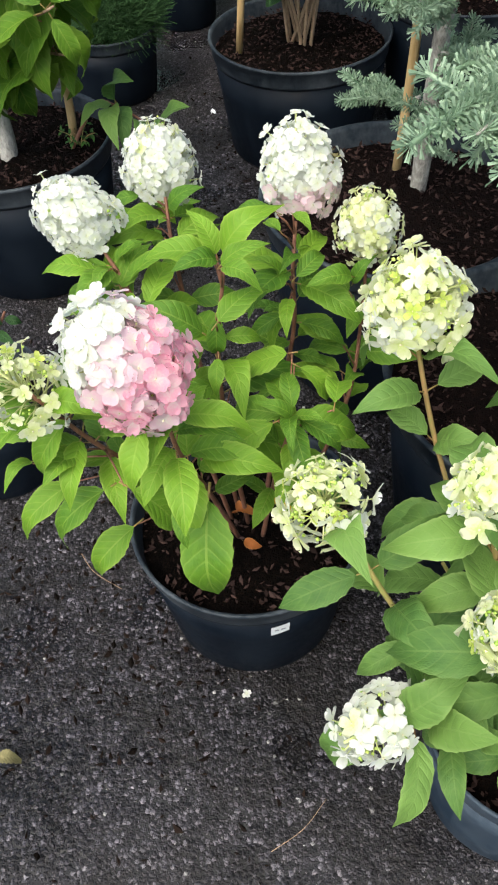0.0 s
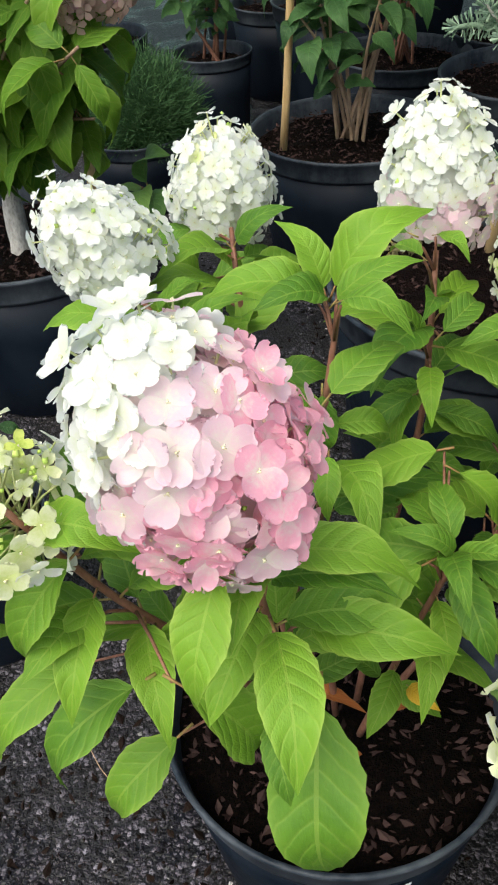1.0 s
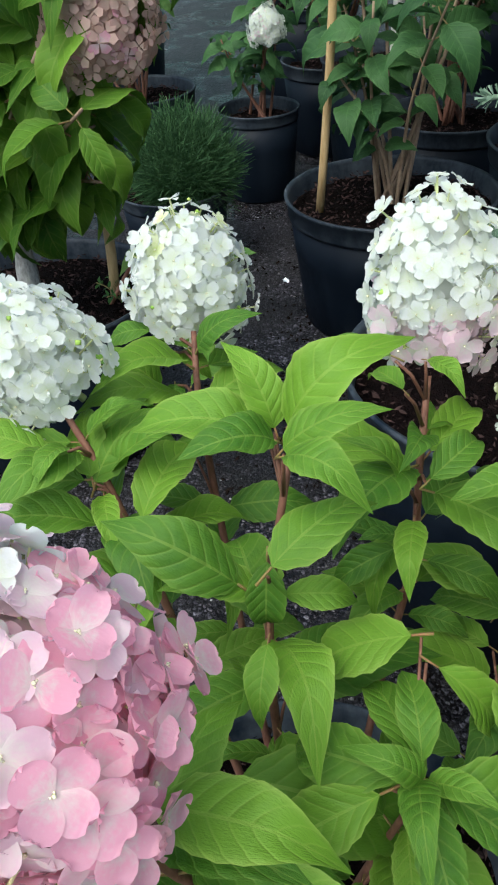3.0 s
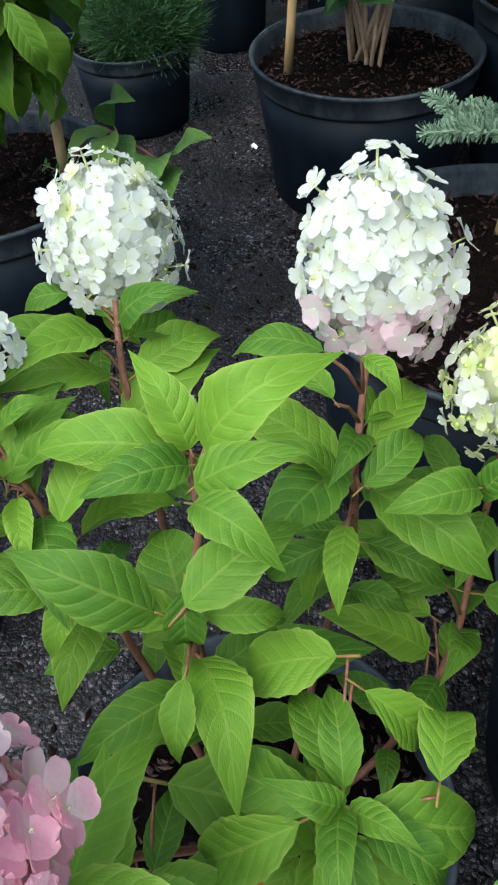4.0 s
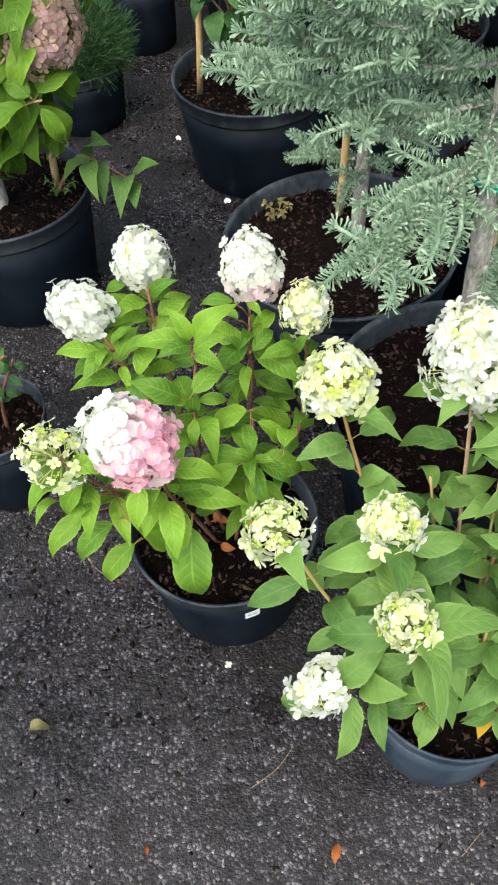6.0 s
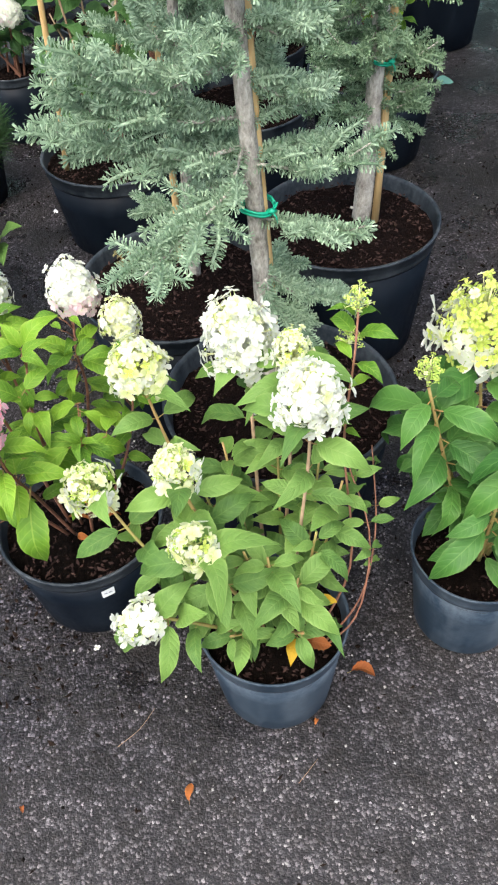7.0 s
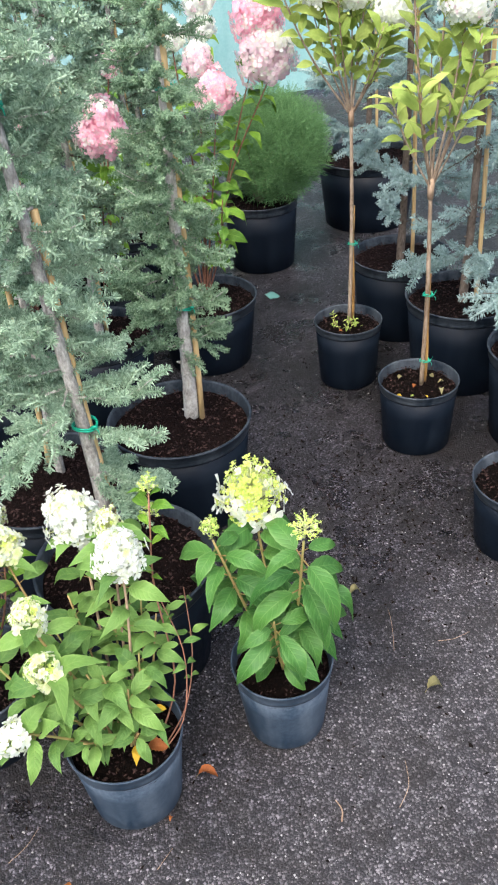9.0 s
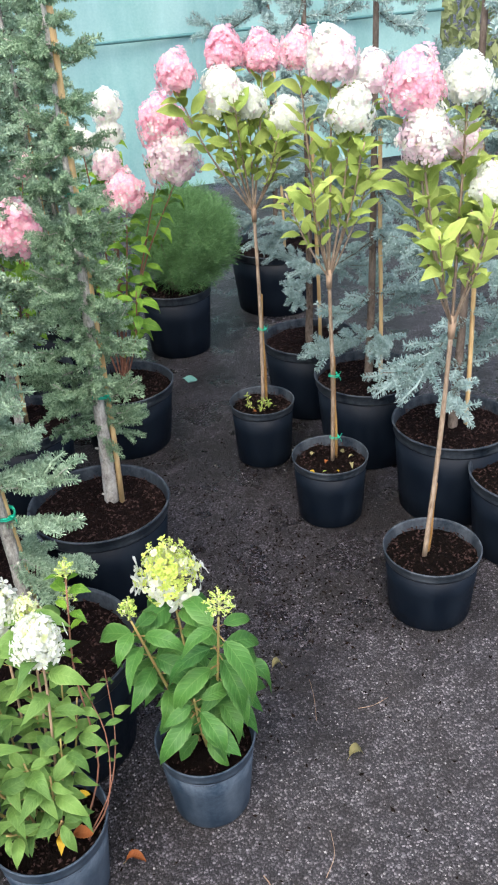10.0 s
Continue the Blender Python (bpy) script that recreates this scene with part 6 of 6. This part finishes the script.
build_shrub(0.63, 2.72, 0.19, 0.28, ring(0.63, 2.7, 5, 0.2, 0.6, 0.9, 9), 305, LEAVES_A, 0.1, "hydrangea with rose pink heads among conifers in black tub", (((0.635, 2.02, 1.075), "pink", 0.085), ((0.45, 2.6, 1.0), "rose", 0.060), ((0.55, 2.7, 1.2), "white", 0.052), ((0.75, 2.6, 1.15), "pink", 0.052)), M_STEM, 5)
build_shrub(0.30, 2.60, 0.17, 0.27, ring(0.3, 2.58, 13, 0.2, 0.5, 0.95, 10), 306, LEAVES_D, 0.1, "dark green hydrangea behind the staked shrub in a black pot")
build_shrub(0.02, 3.25, 0.17, 0.27, ring(0.02, 3.2, 13, 0.22, 0.5, 0.9, 11), 307, LEAVES_D, 0.1, "dark green hydrangea far back in a black pot", (((0.05, 3.1, 0.9), "white", 0.052),))
build_shrub(-0.55, 2.95, 0.17, 0.27, ring(-0.55, 2.9, 15, 0.22, 0.5, 1.2, 12), 308, LEAVES_B, 0.1, "green hydrangea at the back in a black pot")
build_shrub(-0.41, 1.076, 0.1, 0.2, ring(-0.375, 1.07, 7, 0.07, 0.3, 0.38, 13), 309, LEAVES_D, 0.04, "small reddish-stemmed seedling shrub in a small black pot", (), M_STEM, 4, 0.4)


def build_side_shoot():
    """A shoot of small leaves leaning out of the tub of the faded hydrangea."""
    rng = random.Random(14)
    h = bpy.data.objects.get("potted_hydrangea.004")
    o = (-0.445, 1.664, 0)
    s, path = stem_part(h, o, [(-0.33, 1.66, 0.25), (-0.27, 1.665, 0.335), (-0.226, 1.65, 0.335), (-0.152, 1.6, 0.315)], 0.004, 0.002, M_STEM, "stem", 14, 6, rng)
    node_a, node_b = Vector((-0.226, 1.65, 0.335)), Vector((-0.152, 1.6, 0.315))
    for n, tip in ((node_b, (-0.084, 1.556, 0.38)), (node_b, (-0.135, 1.49, 0.325)), (node_b, (-0.166, 1.475, 0.345)), (node_a, (-0.223, 1.54, 0.33)), (node_a, (-0.185, 1.57, 0.43)), (node_a, (-0.29, 1.6, 0.34)), (node_a, (-0.205, 1.55, 0.315))):
        put_leaf(s, o, LEAVES_B, n, tip, rng, (0, -0.4, 1), 0.3, 1.05)


build_side_shoot()


def sprig(name, at, count, length, pool, seed):
    """A small weed growing in the soil of a tub."""
    rng = random.Random(seed)
    h = bpy.data.objects.get(name)
    o = h.location
    for k in range(count):
        a = 6.283 * k / count + rng.uniform(-0.3, 0.3)
        b = Vector(at)
        e = b + Vector((length * math.cos(a), length * math.sin(a), length * rng.uniform(0.5, 1.1)))
        s, path = stem_part(h, o, [b, b.lerp(e, 0.5) + Vector((0, 0, 0.2 * length)), e], 0.0013, 0.0008, M_STEM_GREEN, "weed", 8, 5, rng)
        leaf_pairs(s, o, path, pool, rng, 0.25, 0.98, 4, length * 0.5, 0.5, 0.4)


sprig("potted_hydrangea.004", (-0.317, 1.678, 0.245), 6, 0.035, LEAVES_C, 51)
sprig("potted_conifer.001", (0.148, 1.46, 0.3), 5, 0.03, LEAVES_DULL, 52)

# tub at the edge of the yard
edge = thing("planter_tub", 1.985, 1.09, "black plastic tub filled with soil", "pot")
pot(edge, 0.19, 0.29, M_POT, M_SOIL, 0.04, 0.84, 12)


# ---------- fallen leaves and litter ----------
def ground_leaf(x, y, size, turn, pool, label, seed):
    rng = random.Random(seed)
    ob = new("fallen_leaf", rng.choice(pool))
    ob.matrix_basis = pose(x, y, 0.004, rng.uniform(-8, 8), rng.uniform(-4, 4), turn) @ Matrix.Diagonal((size, size * 0.85, size * 1.3, 1))
    tagged(ob, label, "leaf", "fallen leaves on the asphalt")


ground_leaf(0.455, 0.515, 0.052, -15, LEAVES_DRY, "curled orange-brown fallen leaf on the asphalt", 1)
ground_leaf(0.145, 0.33, 0.032, 75, LEAVES_DRY, "small orange fallen leaf on the asphalt", 2)
ground_leaf(1.045, 0.553, 0.052, 10, LEAVES_DULL, "dull olive crumpled leaf on the asphalt", 3)
ground_leaf(0.99, 0.912, 0.045, 20, LEAVES_DULL, "pale brown dry leaf on the asphalt", 4)
ground_leaf(0.375, 0.425, 0.018, 60, LEAVES_DRY, "tiny orange leaf scrap on the asphalt", 5)
ground_leaf(-0.33, 0.56, 0.035, 10, LEAVES_DULL, "pale brown dry leaf on the asphalt", 6)
ground_leaf(-0.13, 0.36, 0.018, 100, LEAVES_DRY, "tiny orange leaf scrap on the asphalt", 7)

fl = new("fallen_floret", F_WHITE[1])
fl.matrix_basis = pose(0.0, 0.65, 0.004, 8, 5, 30) @ Matrix.Diagonal((0.007, 0.007, 0.007, 1))
tagged(fl, "single white floret fallen on the asphalt", "flower")


def twig(pts, r, label):
    g = Geo()
    o = Vector(pts[0])
    tube(g, curve_points([Vector(p) - o for p in pts], 9), r, r * 0.6, 5)
    ob = new("twig", g.mesh("twig", [M_TWIG]))
    ob.location = o
    tagged(ob, label, "twig", "twigs on the asphalt")


twig([(-0.26, 0.885, 0.002), (-0.235, 0.85, 0.003), (-0.19, 0.82, 0.002)], 0.0007, "thin pale dry stalk on the asphalt")
twig([(0.03, 0.45, 0.002), (0.07, 0.475, 0.003), (0.10, 0.51, 0.002)], 0.0006, "thin pale dry stalk on the asphalt")
twig([(0.33, 0.335, 0.002), (0.345, 0.348, 0.003), (0.37, 0.37, 0.002)], 0.0006, "thin pale dry stalk on the asphalt")
twig([(1.15, 0.69, 0.002), (1.19, 0.682, 0.003), (1.24, 0.69, 0.002)], 0.0008, "thin pale dry stalk on the asphalt")
twig([(0.73, 0.31, 0.003), (0.74, 0.335, 0.003), (0.735, 0.36, 0.003)], 0.002, "short dark twig on the asphalt")
twig([(1.03, 0.70, 0.002), (1.06, 0.78, 0.003), (1.075, 0.84, 0.002)], 0.0006, "thin pale dry stalk on the asphalt")
twig([(0.86, 0.30, 0.002), (0.90, 0.34, 0.003), (0.92, 0.40, 0.002)], 0.0008, "thin dark twig on the asphalt")


def litter(x, y, w, d, turn, material, label):
    g = Geo()
    verts = [(w * (i / 4 - 0.5), d * (j / 3 - 0.5), 0.003 + 0.003 * math.sin(i * 1.7 + j)) for j in range(4) for i in range(5)]
    faces = [(j * 5 + i, j * 5 + i + 1, (j + 1) * 5 + i + 1, (j + 1) * 5 + i) for j in range(3) for i in range(4)]
    g.add(verts, faces)
    ob = new("plastic_scrap", g.mesh("plastic_scrap", [material]))
    ob.matrix_basis = pose(x, y, 0, 0, 0, turn)
    tagged(ob, label, "litter")


litter(1.385, 2.85, 0.05, 0.07, 10, M_LITTER, "crumpled pale teal plastic scrap on the asphalt")
litter(-0.093, 2.25, 0.013, 0.02, 20, M_LABEL, "small white scrap on the asphalt")
litter(0.038, 1.936, 0.018, 0.018, 30, M_LABEL, "small white scrap on the asphalt")


# ---------- thicket beyond the fence ----------
def build_thicket():
    rng = random.Random(77)
    g = Geo()
    for i in range(9000):
        x, y, z = rng.uniform(4.6, 10), rng.uniform(7.2, 9), rng.uniform(0, 3.2) * rng.uniform(0.6, 1)
        s = rng.uniform(0.03, 0.09)
        m = Euler((rng.uniform(0, 6), rng.uniform(0, 6), rng.uniform(0, 6))).to_matrix()
        vs = [Vector((x, y, z)) + m @ Vector(p) * s for p in ((-1, 0, 0), (0, -0.45, 0.1), (1, 0, 0), (0, 0.45, 0.1))]
        g.add(vs, [(0, 1, 2, 3)])
    me = g.mesh("thicket", [island_material("thicket_leaves", (0.16, 0.2, 0.08), (0.36, 0.4, 0.2), 0.7, 0.3)], False)
    tagged(new("thicket", me), "blurred olive thicket of shrubs beyond the fence", "shrubs", "", "stuff")


build_thicket()
